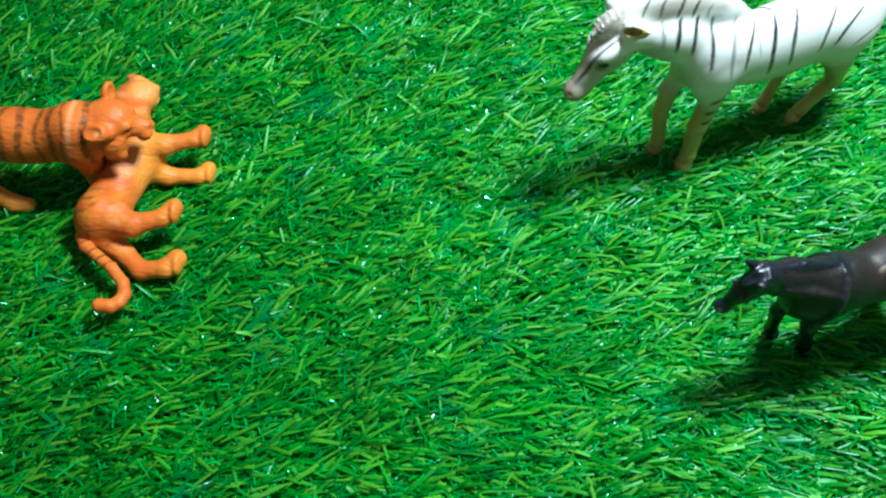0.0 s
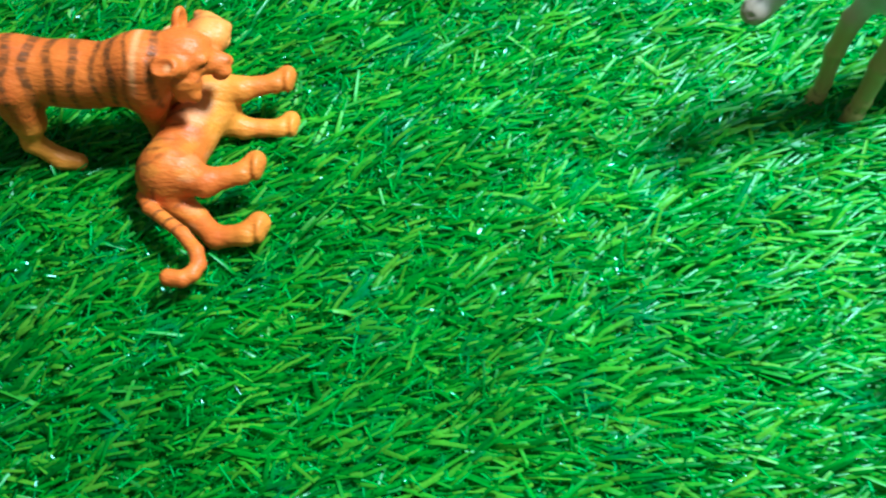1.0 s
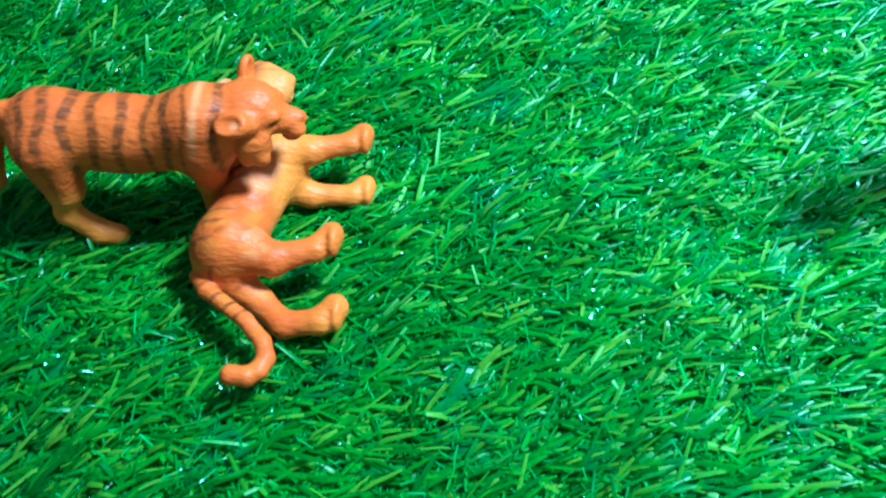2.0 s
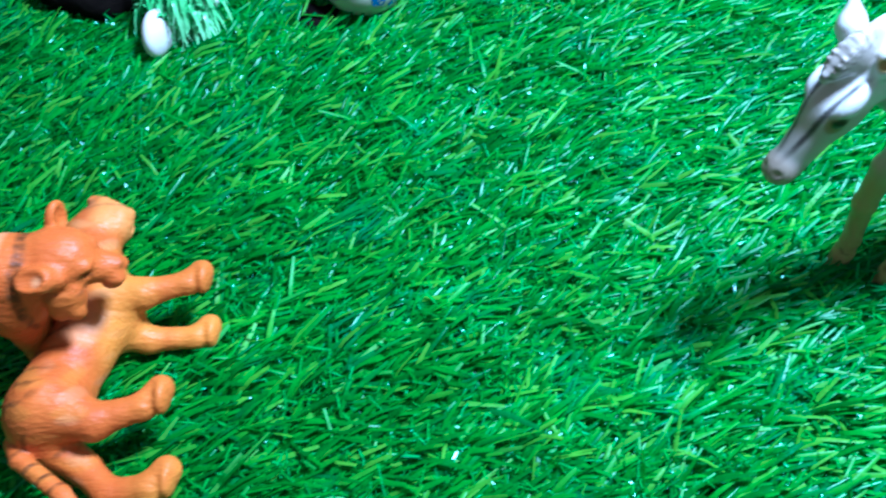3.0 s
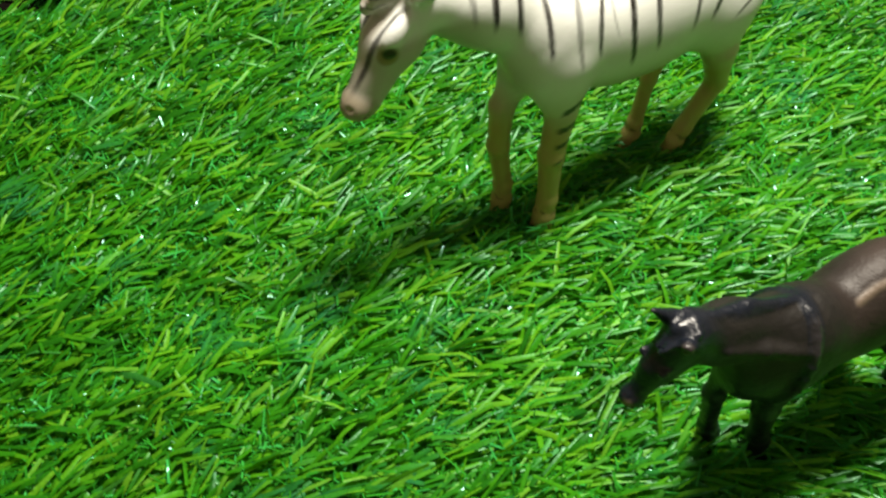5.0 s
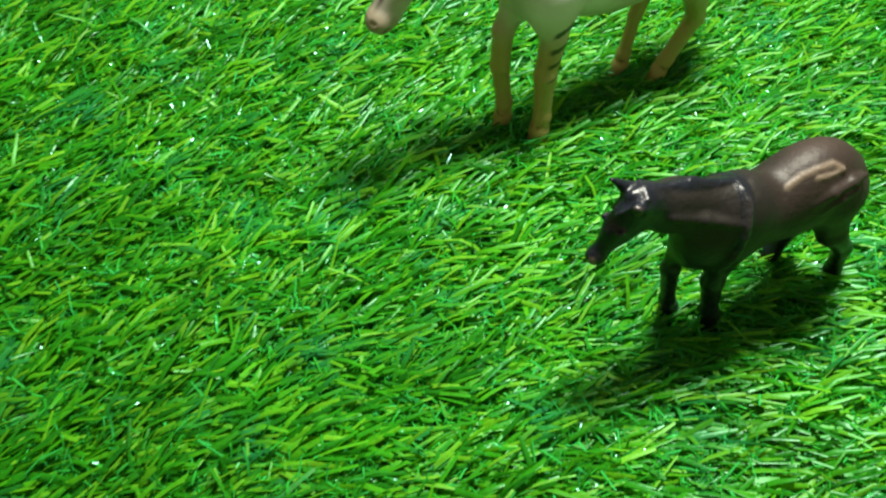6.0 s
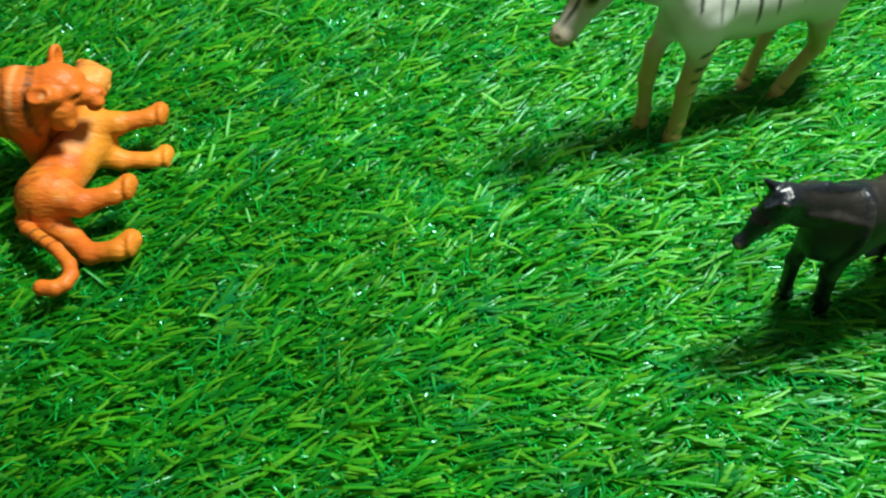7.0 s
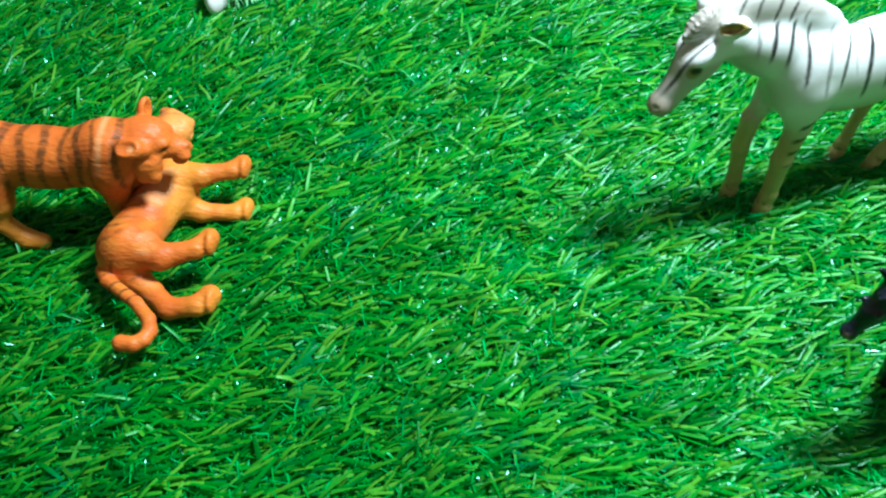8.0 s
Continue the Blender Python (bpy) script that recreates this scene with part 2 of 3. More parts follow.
BOUNCE_PLASTER, CEMENT = wall_material(), floor_material()
slab("floor", (-1.6, -1.5, -0.10), (1.6, 1.5, -0.018), CEMENT, "plain grey cement floor under the turf mat", "floor")
slab("bounce_wall_north", (-1.6, 1.5, -0.10), (1.6, 1.6, 2.4), BOUNCE_PLASTER, "unseen plain cream wall added to bounce fill light", "wall")
slab("bounce_wall_south", (-1.6, -1.6, -0.10), (1.6, -1.5, 2.4), BOUNCE_PLASTER, "unseen plain cream wall added to bounce fill light", "wall")
slab("bounce_wall_east", (1.6, -1.6, -0.10), (1.7, 1.6, 2.4), BOUNCE_PLASTER, "unseen plain cream wall added to bounce fill light", "wall")
slab("bounce_wall_west", (-1.7, -1.6, -0.10), (-1.6, 1.6, 2.4), BOUNCE_PLASTER, "unseen plain cream wall added to bounce fill light", "wall")
slab("ceiling", (-1.7, -1.6, 2.4), (1.7, 1.6, 2.5), BOUNCE_PLASTER, "unseen plain cream ceiling added to bounce fill light", "ceiling")
slab("ground", (-0.46, -0.42, -0.0175), (0.50, 0.46, -0.0085), backing_material(), "dark green woven backing of an artificial turf mat", "turf mat")


# ---- toy zebra ----
def leg(points, radii, k=3.0, flat=1.0):
    """A chain of limbs through points with a radius at each."""
    return [limb(a, b, ra, rb, k, flat) for a, b, ra, rb in zip(points, points[1:], radii, radii[1:])]


def zebra():
    shapes = [
        egg((-4, -0.5, 71), (18.5, 10.4, 18.5), k=5), egg((-36, 0, 67.6), (41, 12.0, 21.4), (0, -3, 0), k=5), egg((-65.5, 0.5, 70.5), (22.5, 11.8, 18), (0, 4, 0), k=6),
        limb((-1, -1, 77), (20, -6, 88), 13.5, 11, 6, 0.66), limb((20, -6, 88), (40, -6.8, 95.5), 11, 8.2, 5, 0.74),
        # muscle of the shoulder and the thigh
        egg((0, 5.4, 63), (8.5, 4.4, 14), (0, 14, 0), k=4), egg((3, -6.4, 63), (8.5, 4.4, 14), (0, 14, 0), k=4), egg((-66, 6.6, 64), (13, 5.4, 15), (0, -12, 0), k=4), egg((-66, -5.6, 64), (13, 5.4, 15), (0, -12, 0), k=4),
        # head
        limb((42, -6.4, 97.5), (51, -6, 88), 8.0, 6.6, 4, 0.83), limb((51, -6, 88), (58.6, -5.8, 74), 6.4, 4.6, 3, 0.85),
        egg((60.4, -5.8, 71.2), (4.7, 4.7, 4.7), k=2), egg((47, -5.6, 87), (6.4, 5.2, 7.6), k=3),
        egg((51.4, -0.9, 93.6), (5.8, 2.6, 3.0), (0, 50, 0), k=1.4), egg((51.4, -11.1, 93.6), (5.8, 2.6, 3.0), (0, 50, 0), k=1.4),
        egg((55.0, 1.4, 88.7), (2.8, 1.7, 1.9), (0, 40, 0), k=1.0, cut=True), egg((55.0, -13.0, 88.7), (2.8, 1.7, 1.9), (0, 40, 0), k=1.0, cut=True), egg((53.2, -0.5, 88.9), (2.0, 1.5, 1.6), k=0.6), egg((53.2, -11.1, 88.9), (2.0, 1.5, 1.6), k=0.6),
        limb((49, -5.6, 84.5), (57.0, -5.7, 71.6), 5.0, 3.8, 2, 0.85), egg((64.6, -3.4, 72.4), (1.0, 0.7, 0.6), k=1.0, cut=True), egg((64.6, -8.2, 72.4), (1.0, 0.7, 0.6), k=1.0, cut=True),
        # mouth line
        egg((62, -5.8, 68.4), (5.4, 6.0, 0.5), (0, 38, 0), k=0.5, cut=True),
        # ears
        limb((44.5, -2.2, 100.5), (44.8, 0.4, 104.6), 2.6, 3.7, 2), limb((44.8, 0.4, 104.6), (44.0, 3.4, 107.4), 3.7, 3.2, 1), limb((44.0, 3.4, 107.4), (43.4, 6.6, 109.2), 3.1, 1.0, 1),
        egg((47.3, 3.0, 106.6), (2.1, 4.8, 1.5), (36, 0, 8), k=0.8, cut=True),
        limb((44.5, -11.5, 100), (44.5, -14.6, 105), 2.8, 3.5, 2, 0.8), limb((44.5, -14.6, 105), (44.2, -17.4, 111.6), 3.5, 0.9, 2, 0.8),
        # mane: a flat upright crest that ends in a forelock
        limb((55.6, -7.4, 98.6), (49.6, -7.2, 103), 2.2, 4.4, 1.5, 0.7),
        *leg([(48.6, -7.2, 103.4), (43, -7.2, 105), (34, -6.8, 105.2), (25, -5.8, 103.8), (15, -4.4, 101), (6, -2.8, 97.2), (-2, -1.6, 93.4), (-9, -1, 90)], [4.2, 5.4, 6.0, 6.2, 6.0, 5.4, 4.4, 3.0], 3, 0.42),
        # locks combed into the forelock
        *[limb((46.5, -7.2 + side * 2.9, 101.5), (46.5 + 9.6 * math.cos(n * 0.27 - 0.35), -7.2 + side * 1.8, 101.5 + 6.6 * math.sin(n * 0.27 - 0.35)), 1.1, 0.7, 0.7) for side in (-1, 1) for n in range(7)],
        # legs
        limb((-3, 4.4, 66), (-4, 5.2, 48), 7.0, 4.8, 5, 0.8), *leg([(-4, 5.2, 48), (-2.4, 6.0, 31), (-3.6, 6.8, 11), (-3.2, 7, 4), (-2.6, 7, -5)], [4.8, 4.1, 3.3, 3.5, 4.0], 2),
        limb((4.5, -5, 66), (9.8, -6.5, 48), 6.2, 4.0, 4, 0.8), *leg([(9.8, -6.5, 48), (9.2, -6.8, 31), (5.0, -6.8, 11), (4.6, -6.9, 4), (5.4, -7, -5)], [4.0, 3.5, 3.0, 3.2, 3.8], 2),
        limb((-68, 5.5, 64), (-71, 6.5, 47), 11, 6.4, 5, 0.72), *leg([(-71, 6.5, 47), (-78, 5.0, 29), (-70.5, 3.2, 9), (-68, 2.8, 3), (-66.5, 2.6, -5)], [6.2, 3.7, 3.1, 3.3, 4.0], 2),
        limb((-65, -5.5, 64), (-60, -7, 47), 9, 4.6, 5, 0.72), *leg([(-60, -7, 47), (-57.5, -7.8, 29), (-57.2, -8.4, 9), (-57, -8.6, 3), (-56, -8.6, -5)], [4.4, 2.6, 2.7, 3.2, 3.8], 2),
        # tail laid along the rump
        *leg([(-84, -2, 78), (-88.5, -3, 64), (-86.5, -4, 42)], [2.4, 2.2, 3.0], 2),
    ]
    # stripes on both flanks, from above to below, each end by x and by its height less its distance from the spine, with a half width and a strength
    bars = [((36, 111), (39.5, 101.5), 0.7, 0.8), ((30, 109), (31.5, 100), 0.7, 0.8), ((22, 108.5), (24, 98.5), 0.8, 0.9), ((15.5, 106), (17.5, 98), 0.8, 0.9), ((9.5, 102), (11, 96.5), 0.55, 0.7),
            ((30.5, 97.5), (28.7, 80.5), 0.85, 0.55), ((22.5, 97.8), (23, 77.7), 1.1, 1.0), ((15, 97.7), (15.3, 74.7), 1.0, 1.0), ((8.3, 95.6), (7, 62.7), 0.85, 0.95), ((-2.8, 93), (-3.2, 55.7), 0.95, 0.6),
            ((-12.8, 88), (-10, 58), 0.95, 0.95), ((-15, 85.5), (-16.6, 63), 0.4, 0.5), ((-22.6, 88), (-24, 50), 1.1, 1.0), ((-32.6, 87), (-33, 52), 1.0, 0.95),
            ((-51.6, 81), (-46.8, 54), 0.9, 0.9), ((-64, 76), (-53.7, 55), 1.05, 1.0), ((-77, 62), (-62.4, 51.8), 1.0, 1.0), ((-86, 54), (-75, 45), 0.6, 0.6)]

    def paint(v):
        x, y, z = v.T
        dark = np.zeros(len(v))
        q = z - np.abs(y + 0.2 * np.maximum(x, 0))
        for n, ((xa, za), (xb, zb), wide, strong) in enumerate(bars):
            t = np.clip((za - q) / (za - zb), -0.05, 1.05)
            mid = xa + (xb - xa) * t + (0.4 * math.sin(n * 2.1) + (0.4 if zb > 60 and xa > 0 else 2.0 if zb < 85 else 0.0)) * np.sin(np.clip(t, 0, 1) * math.pi)
            w = 0.72 * wide * (0.75 + 0.5 * np.sin(np.clip(t, 0, 1) * math.pi))
            dark = np.maximum(dark, strong * ease(w + 0.4 - np.abs(x - mid), 0, 0.7) * ease(q, zb - (2 if zb > 95 else 1), zb + (0 if zb > 95 else 4)) * ease(za + 1.5 - q, 0, 3) * ease(45 - x, 0, 2))
        for n, (z0, wide) in enumerate(((52.5, 1.7), (45, 1.5), (38.5, 1.3), (32, 0.8))):
            for cx, sy in ((-3, 1), (8, -1)):
                mark = ease(wide - np.abs(z - z0 + 0.35 * (x - cx)), 0, 0.6) * ease(sy * y, 4.5, 6.5) * ease(6.0 - np.abs(x - cx + 2.5), 0, 2)
                dark = np.maximum(dark, 0.95 * mark)
        dark = np.maximum(dark, 0.6 * ease(1.2 - np.abs(z - 7.0), 0, 0.7) * (wave(v, 5) > 0.15))
        face = ease(x + 0.6 * z, 105.5, 107.5)
        for off in (-2.6, 2.6):
            dark = np.maximum(dark, 0.9 * ease(0.95 - np.abs(y + 5.9 - off * (0.45 + 0.05 * (z - 75))), 0, 0.6) * ease(z, 76 - abs(off), 82) * ease(101 - z, 0, 4) * face)
        for sy in (1, -1):
            dark = np.maximum(dark, near(v, (54.0, -5.8 + sy * 5.9, 88.8), 2.6))
        comb = ease(np.cos((np.arctan2(z - 101.5, x - 46.5) - 0.135 + 0.35) * 2 * math.pi / 0.27), 0.35, 0.85) * ease(np.hypot(x - 46.5, z - 101.5), 4.5, 7) * ease(x, 47, 49)
        dark = np.maximum(dark, 0.6 * comb * ease(z, 97.5, 99) * ease(y, -12, -10.5) * ease(-3.0 - y, 0, 1))
        # hollow of the near ear
        rel = v - np.array((46.7, 2.8, 106.4))
        along = rel @ np.array((-0.14, 0.80, 0.58))
        off = np.linalg.norm(rel - along[:, None] * np.array((-0.14, 0.80, 0.58)), axis=1)
        slit, core = ease(2.4 - off, 0, 0.8), ease(1.5 - off, 0, 0.8)
        dark = np.maximum(dark, 0.95 * core * ease(3.4 - np.abs(along - 0.2), 0, 1))
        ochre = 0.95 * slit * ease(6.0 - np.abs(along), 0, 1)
        # ochre leg paint, carried up the belly to deepen its shade
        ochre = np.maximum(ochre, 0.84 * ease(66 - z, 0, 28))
        for sy in (1, -1):
            ochre = np.maximum(ochre, 0.2 * near(v, (54.2, -5.8 + sy * 5.8, 88.0), 3.6))
        # brown muzzle, and a tan that adds shade to belly and thighs
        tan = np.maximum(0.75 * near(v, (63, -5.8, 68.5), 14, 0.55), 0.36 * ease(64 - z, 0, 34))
        # brown paint on the head's sides; on chest and throat it imitates shade
        tan = np.maximum(tan, 0.45 * near(v, (15, -3, 66), 15, 0.7))
        tan = np.maximum(tan, 0.50 * ease(x - 0.55 * z, -27, -14) * ease(x, 4, 12) * ease(92.5 - z, 0, 4))
        tan = np.maximum(tan, 0.42 * ease(z - 97 - 0.28 * np.minimum(x, 12), 0, 2) * ease(x, -2, 4) * ease(47 - x, 0, 4) * (1 - 0.7 * ease(z - 102.5 - 0.3 * np.minimum(x, 18), 0, 5)))
        tan = np.maximum(tan, 0.45 * ease(3.4 - np.abs(y + 5.9), 0, 2.0) * face * ease(101.5 - z, 0, 3) * ease(z, 74, 84))
        tan = np.maximum(tan, 0.55 * ease(z, 98, 101) * ease(x, 44, 47) * ease(5.0 - np.abs(y + 7.2), 0, 1))
        tan = np.maximum(tan, 0.4 * ease(x + 0.3 * z, 72.5, 78.5) * ease(92.5 - z, 0, 8))
        for sy in (1, -1):
            tan = np.maximum(tan, 0.9 * near(v, (54.2, -5.8 + sy * 5.6, 87.8), 5.0, 0.6))
        return {"dark": dark, "tan": tan, "ochre": ochre}

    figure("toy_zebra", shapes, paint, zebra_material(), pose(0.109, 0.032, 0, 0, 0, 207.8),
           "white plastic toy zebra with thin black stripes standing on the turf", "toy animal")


# ---- toy horse ----
HIP_RIDGE = [(-12.5, 4.2, 63.2), (-17.2, 3.9, 65.6), (-21.5, 4.6, 67.1), (-26.6, 5.0, 67.5), (-29.7, 7.0, 65.8), (-25.8, 7.2, 65.4), (-21.0, 6.6, 65.4)]


def horse():
    strap = [(4.0 + 6.0 * (1 - math.sin(a)) / 2, 11.4 * math.cos(a), 52 + 16.2 * math.sin(a)) for a in np.arange(-0.9, 4.1, 0.25)]
    shapes = [
        egg((1, 0, 52), (17, 11, 15), k=4), egg((8.5, 0.3, 46), (9.5, 7, 11), k=4), egg((-17, 0, 49.8), (25, 10.6, 12.4), k=4), egg((-26.5, 0, 54.2), (18, 11.0, 15.2), (0, 4, 0), k=5), egg((-38.5, 0, 48.5), (12, 10.3, 12.4), k=5),
        limb((4, -0.4, 57), (24, -3.4, 65.5), 10.8, 7.6, 5, 0.74), limb((24, -3.4, 65.5), (35, -4, 70.5), 7.6, 5.8, 4, 0.78),
        limb((35, -4, 71.5), (40, -4, 63), 5.6, 4.6, 3, 0.82), limb((40, -4, 63), (44.5, -4, 55.5), 4.4, 2.8, 2, 0.85), egg((45.7, -4, 53.8), (3.1, 3.0, 2.5), k=1.5), egg((36.5, -4, 66), (4.6, 4.2, 5.2), k=2), egg((42.6, -0.4, 65.6), (1.5, 0.9, 1.1), k=0.5), egg((42.6, -7.6, 65.6), (1.5, 0.9, 1.1), k=0.5), egg((48.2, -4, 52.6), (2.6, 4.0, 0.4), (0, 30, 0), k=0.4, cut=True),
        limb((38, -7.3, 75), (43.8, -8.2, 80.2), 2.1, 0.6, 1.5), limb((37, -1.0, 73.0), (41.2, 1.2, 76.4), 2.2, 1.5, 1.2), egg((42.4, 1.9, 76.4), (1.8, 0.9, 1.0), (0, -35, 20), k=0.5, cut=True),
        # forelock strands and the folds on the neck and hip
        *[limb((35 + 0.4 * n, -6.5 + 1.5 * n, 77.2 - 0.3 * abs(n - 2)), (42.5 + 0.5 * n, -6.2 + 1.0 * n, 70.5 + 0.5 * n), 1.0, 0.5, 0.5) for n in range(5)],
        *[limb((30 - 5 * n, -3 + 0.3 * n, 75.2 - 1.7 * n), (25 - 5 * n, 0.6, 71.4 - 1.8 * n), 1.0, 0.6, 0.6) for n in range(5)],
        *leg([(8, 8.0, 61), (18, 4.6, 64.5), (28, 2.6, 68)], [0.9, 1.5, 0.8], 2),
        *leg([(-20, 9.5, 57.5), (-26, 10.0, 60.5), (-33, 9.6, 61.5), (-40, 8.6, 60.5)], [0.8, 1.5, 1.7, 0.9], 1.5), *leg([(-24, 10.8, 54), (-30, 10.9, 57), (-37, 10.6, 57.5)], [0.7, 1.4, 0.8], 1.5),
        limb((39, -4, 75.5), (20, -3, 72), 1.8, 2.4, 1.5, 0.6), limb((20, -3, 72), (3, -1, 66), 2.4, 2.0, 1.5, 0.6),
        limb((2.5, 4.8, 46), (2.6, 5.2, 28), 6.0, 3.6, 4, 0.85), *leg([(2.6, 5.2, 28), (-2.8, 5.0, 9), (-5.5, 4.8, 3), (-5.5, 4.8, -5)], [3.5, 2.8, 3.1, 3.7], 2),
        limb((10.5, -4.4, 46), (11.6, -4.5, 28), 5.2, 3.0, 4, 0.85), *leg([(11.6, -4.5, 28), (7.6, -4, 9), (5.2, -4, 3), (5.2, -4, -5)], [3.0, 2.5, 2.9, 3.5], 2),
        limb((-38, 5, 46), (-44, 7, 30), 10, 5.0, 4, 0.75), *leg([(-44, 7, 30), (-54.5, 8, 17), (-57.5, 8, 3), (-57.5, 8, -5)], [4.8, 3.0, 2.8, 3.6], 2),
        limb((-37, -5, 46), (-41, -6, 30), 10.5, 5.4, 4, 0.75), *leg([(-41, -6, 30), (-46, -7, 17), (-43, -8, 3), (-42, -8, -5)], [5.2, 3.4, 3.2, 4.0], 2),
        *leg([(-47, 0, 55), (-50.5, 0.6, 47), (-54.5, 1.6, 35), (-55.5, 2.4, 21)], [2.0, 2.6, 3.4, 2.6], 2),
        # raised ridge that curls over the hip
        *leg(HIP_RIDGE, [0.7] * 7, 0.6),
        # harness strap round the shoulders
        *[limb(a, b, 1.1, 1.1, 0.4) for a, b in zip(strap, strap[1:])],
    ]

    def paint(v):
        x, y, z = v.T
        black = np.maximum(ease(x, 26, 36), 0.85 * ease(32 - z, 0, 10))
        black = np.maximum(black, 0.75 * ease(x, -5, 5) * ease(56 - z, 0, 12))
        black = np.maximum(black, ease(2.6 - np.abs(y + 2.5), 0, 0.8) * ease(z - 64 - 0.33 * x, 1, 3) * ease(x, -2, 4))
        black = np.maximum(black, 0.9 * ease(2.6 - np.abs(x - 4.0 - 3.0 * (1 - (z - 52) / 16.2)), 0, 0.8) * ease(z, 50, 54))
        brown = ease(z, 48, 62) * ease(-x, 2, 14) * (0.45 + 0.3 * wave(v, 30, 1.0))
        brown = np.maximum(brown, 0.15 * ease(-x, 4, 20) * ease(z, 38, 54))
        marking = 0.45 * near(v, (48.0, -2.5, 54.0), 1.8)
        marking = np.maximum(marking, 0.08 * near(v, (41.6, 1.6, 76.2), 2.6))
        marking = np.maximum(marking, 0.04 * ease(2.0 - np.abs(x - 4.0 - 3.0 * (1 - (z - 52) / 16.2)), 0, 0.8) * ease(z, 56, 62) * ease(y, 3, 6))
        # paler along the hip ridge
        for a, b in zip(HIP_RIDGE, HIP_RIDGE[1:]):
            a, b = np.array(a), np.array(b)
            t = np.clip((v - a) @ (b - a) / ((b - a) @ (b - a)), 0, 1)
            marking = np.maximum(marking, 0.32 * ease(1.6 - np.linalg.norm(v - a - t[:, None] * (b - a), axis=1), 0, 1.0))
        return {"black": np.clip(black, 0, 1), "brown": np.clip(brown, 0, 1), "marking": marking}

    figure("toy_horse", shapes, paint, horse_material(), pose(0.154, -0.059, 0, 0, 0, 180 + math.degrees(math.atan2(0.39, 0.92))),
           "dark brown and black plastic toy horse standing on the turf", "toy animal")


# ---- toy tigers ----
def standing_tiger():
    shapes = [
        egg((-3, 0, 41), (14, 11.5, 14), k=5), egg((-26, 0, 38), (27, 11.3, 13.2), k=5), egg((-46, 0, 40), (14, 11, 13), k=5),
        limb((2, 0, 46), (10, 2, 47), 10.5, 8.5, 4), egg((14.5, 3, 47.6), (9, 8.8, 8.4), k=3),
        # muzzle, nose, brow and cheek ruffs
        limb((17, 2.6, 45.8), (25, 3.6, 42.6), 5.8, 4.2, 2), egg((26.6, 1.4, 41.2), (3.2, 2.6, 2.5), k=0.9), egg((26.4, 6.0, 41.2), (3.2, 2.6, 2.5), k=0.9), egg((26.6, 3.7, 44.6), (3.0, 2.0, 1.5), k=0.8), egg((29, 1.2, 39.0), (5, 3.6, 0.7), k=0.5, cut=True),
        egg((20.5, -1.0, 49.2), (3.0, 2.4, 1.9), k=1.2), egg((20.3, 6.8, 49.2), (3.0, 2.4, 1.9), k=1.2), egg((25, 3.0, 38.0), (3.2, 3.0, 2.0), k=1.5),
        egg((22.0, -2.6, 47.0), (1.6, 1.2, 0.9), (0, 20, 0), k=0.5, cut=True), egg((21.6, 8.6, 47.0), (1.6, 1.2, 0.9), (0, 20, 0), k=0.5, cut=True),
        egg((15.5, -6.0, 41.6), (5.5, 3.2, 5.5), (0, 0, 20), k=2), egg((15.5, 10.4, 41.6), (5.5, 3.2, 5.5), (0, 0, -20), k=2), egg((17, -7.2, 37.6), (3, 2.2, 3.2), k=1.2), egg((13, -7.6, 38.0), (2.6, 2.0, 3.4), k=1.2),
        # ears
        limb((15, -5.6, 50), (12.4, -7.6, 52), 3.2, 3.4, 1.5), egg((10.8, -8.0, 52.4), (5.2, 3.8, 2.1), (38, -8, 8), k=1.2), egg((10.4, -9.5, 54.2), (4.1, 2.7, 1.8), (38, -8, 8), k=0.6, cut=True),
        egg((12.4, 12.2, 53.4), (2.2, 3.8, 5.4), (-24, 0, -20), k=1.2), egg((14.4, 12.4, 54.2), (1.6, 2.6, 3.6), (-24, 0, -20), k=0.7, cut=True),
        limb((0, -5, 38), (-2, -2, 20), 7.6, 5.0, 4), limb((-2, -2, 20), (-3, -1, 0), 4.6, 4.2, 2),
        limb((2, 7, 38), (4, 8, 20), 8, 5.2, 4), limb((4, 8, 20), (5, 8, 0), 4.8, 4.3, 2),
        limb((-47, -6, 38), (-46, -9, 22), 10, 6.2, 4), *leg([(-46, -9, 22), (-48, -11, 12), (-40, -12, 3), (-34, -12, 1.5)], [5.0, 3.8, 3.8, 3.4], 2),
        limb((-50, 5, 38), (-56, 7, 22), 9, 5.5, 4), *leg([(-56, 7, 22), (-61, 8, 12), (-60, 8, 1)], [4.6, 3.8, 4.2], 2),
        *leg([(-58, 0, 46), (-66, -1, 34), (-72, -2, 16), (-82, -3, 8)], [3.4, 3.0, 2.8, 2.6], 2),
    ]

    def paint(v):
        x, y, z = v.T
        dark = np.zeros(len(v))
        for n, (x0, wide) in enumerate(((5.5, 1.2), (-3.5, 0.6), (-9, 1.2), (-15, 0.9), (-22.5, 1.3), (-30.5, 1.3), (-38, 1.4), (-45, 1.3), (-51, 1.1))):
            mid = x0 + 0.05 * (z - 45) + 0.8 * np.sin(y * 0.3 + z * 0.15 + n * 2.0)
            w = 1.0 * wide * (0.6 + 0.7 * ease(z, 28, 46)) + 0.35 * wave(v, 6, n)
            dark = np.maximum(dark, ease(w + 0.6 - np.abs(x - mid), 0, 1.4) * ease(z, 26, 34) * 0.95)
        for cx, cy, cz in ((21.8, -3.0, 46.8), (21.4, 9.0, 46.8)):
            dark = np.maximum(dark, 0.9 * ease(1.0 - np.abs(z - cz + 0.35 * (x - cx)), 0, 0.6) * near(v, (cx, cy, cz), 3.0))
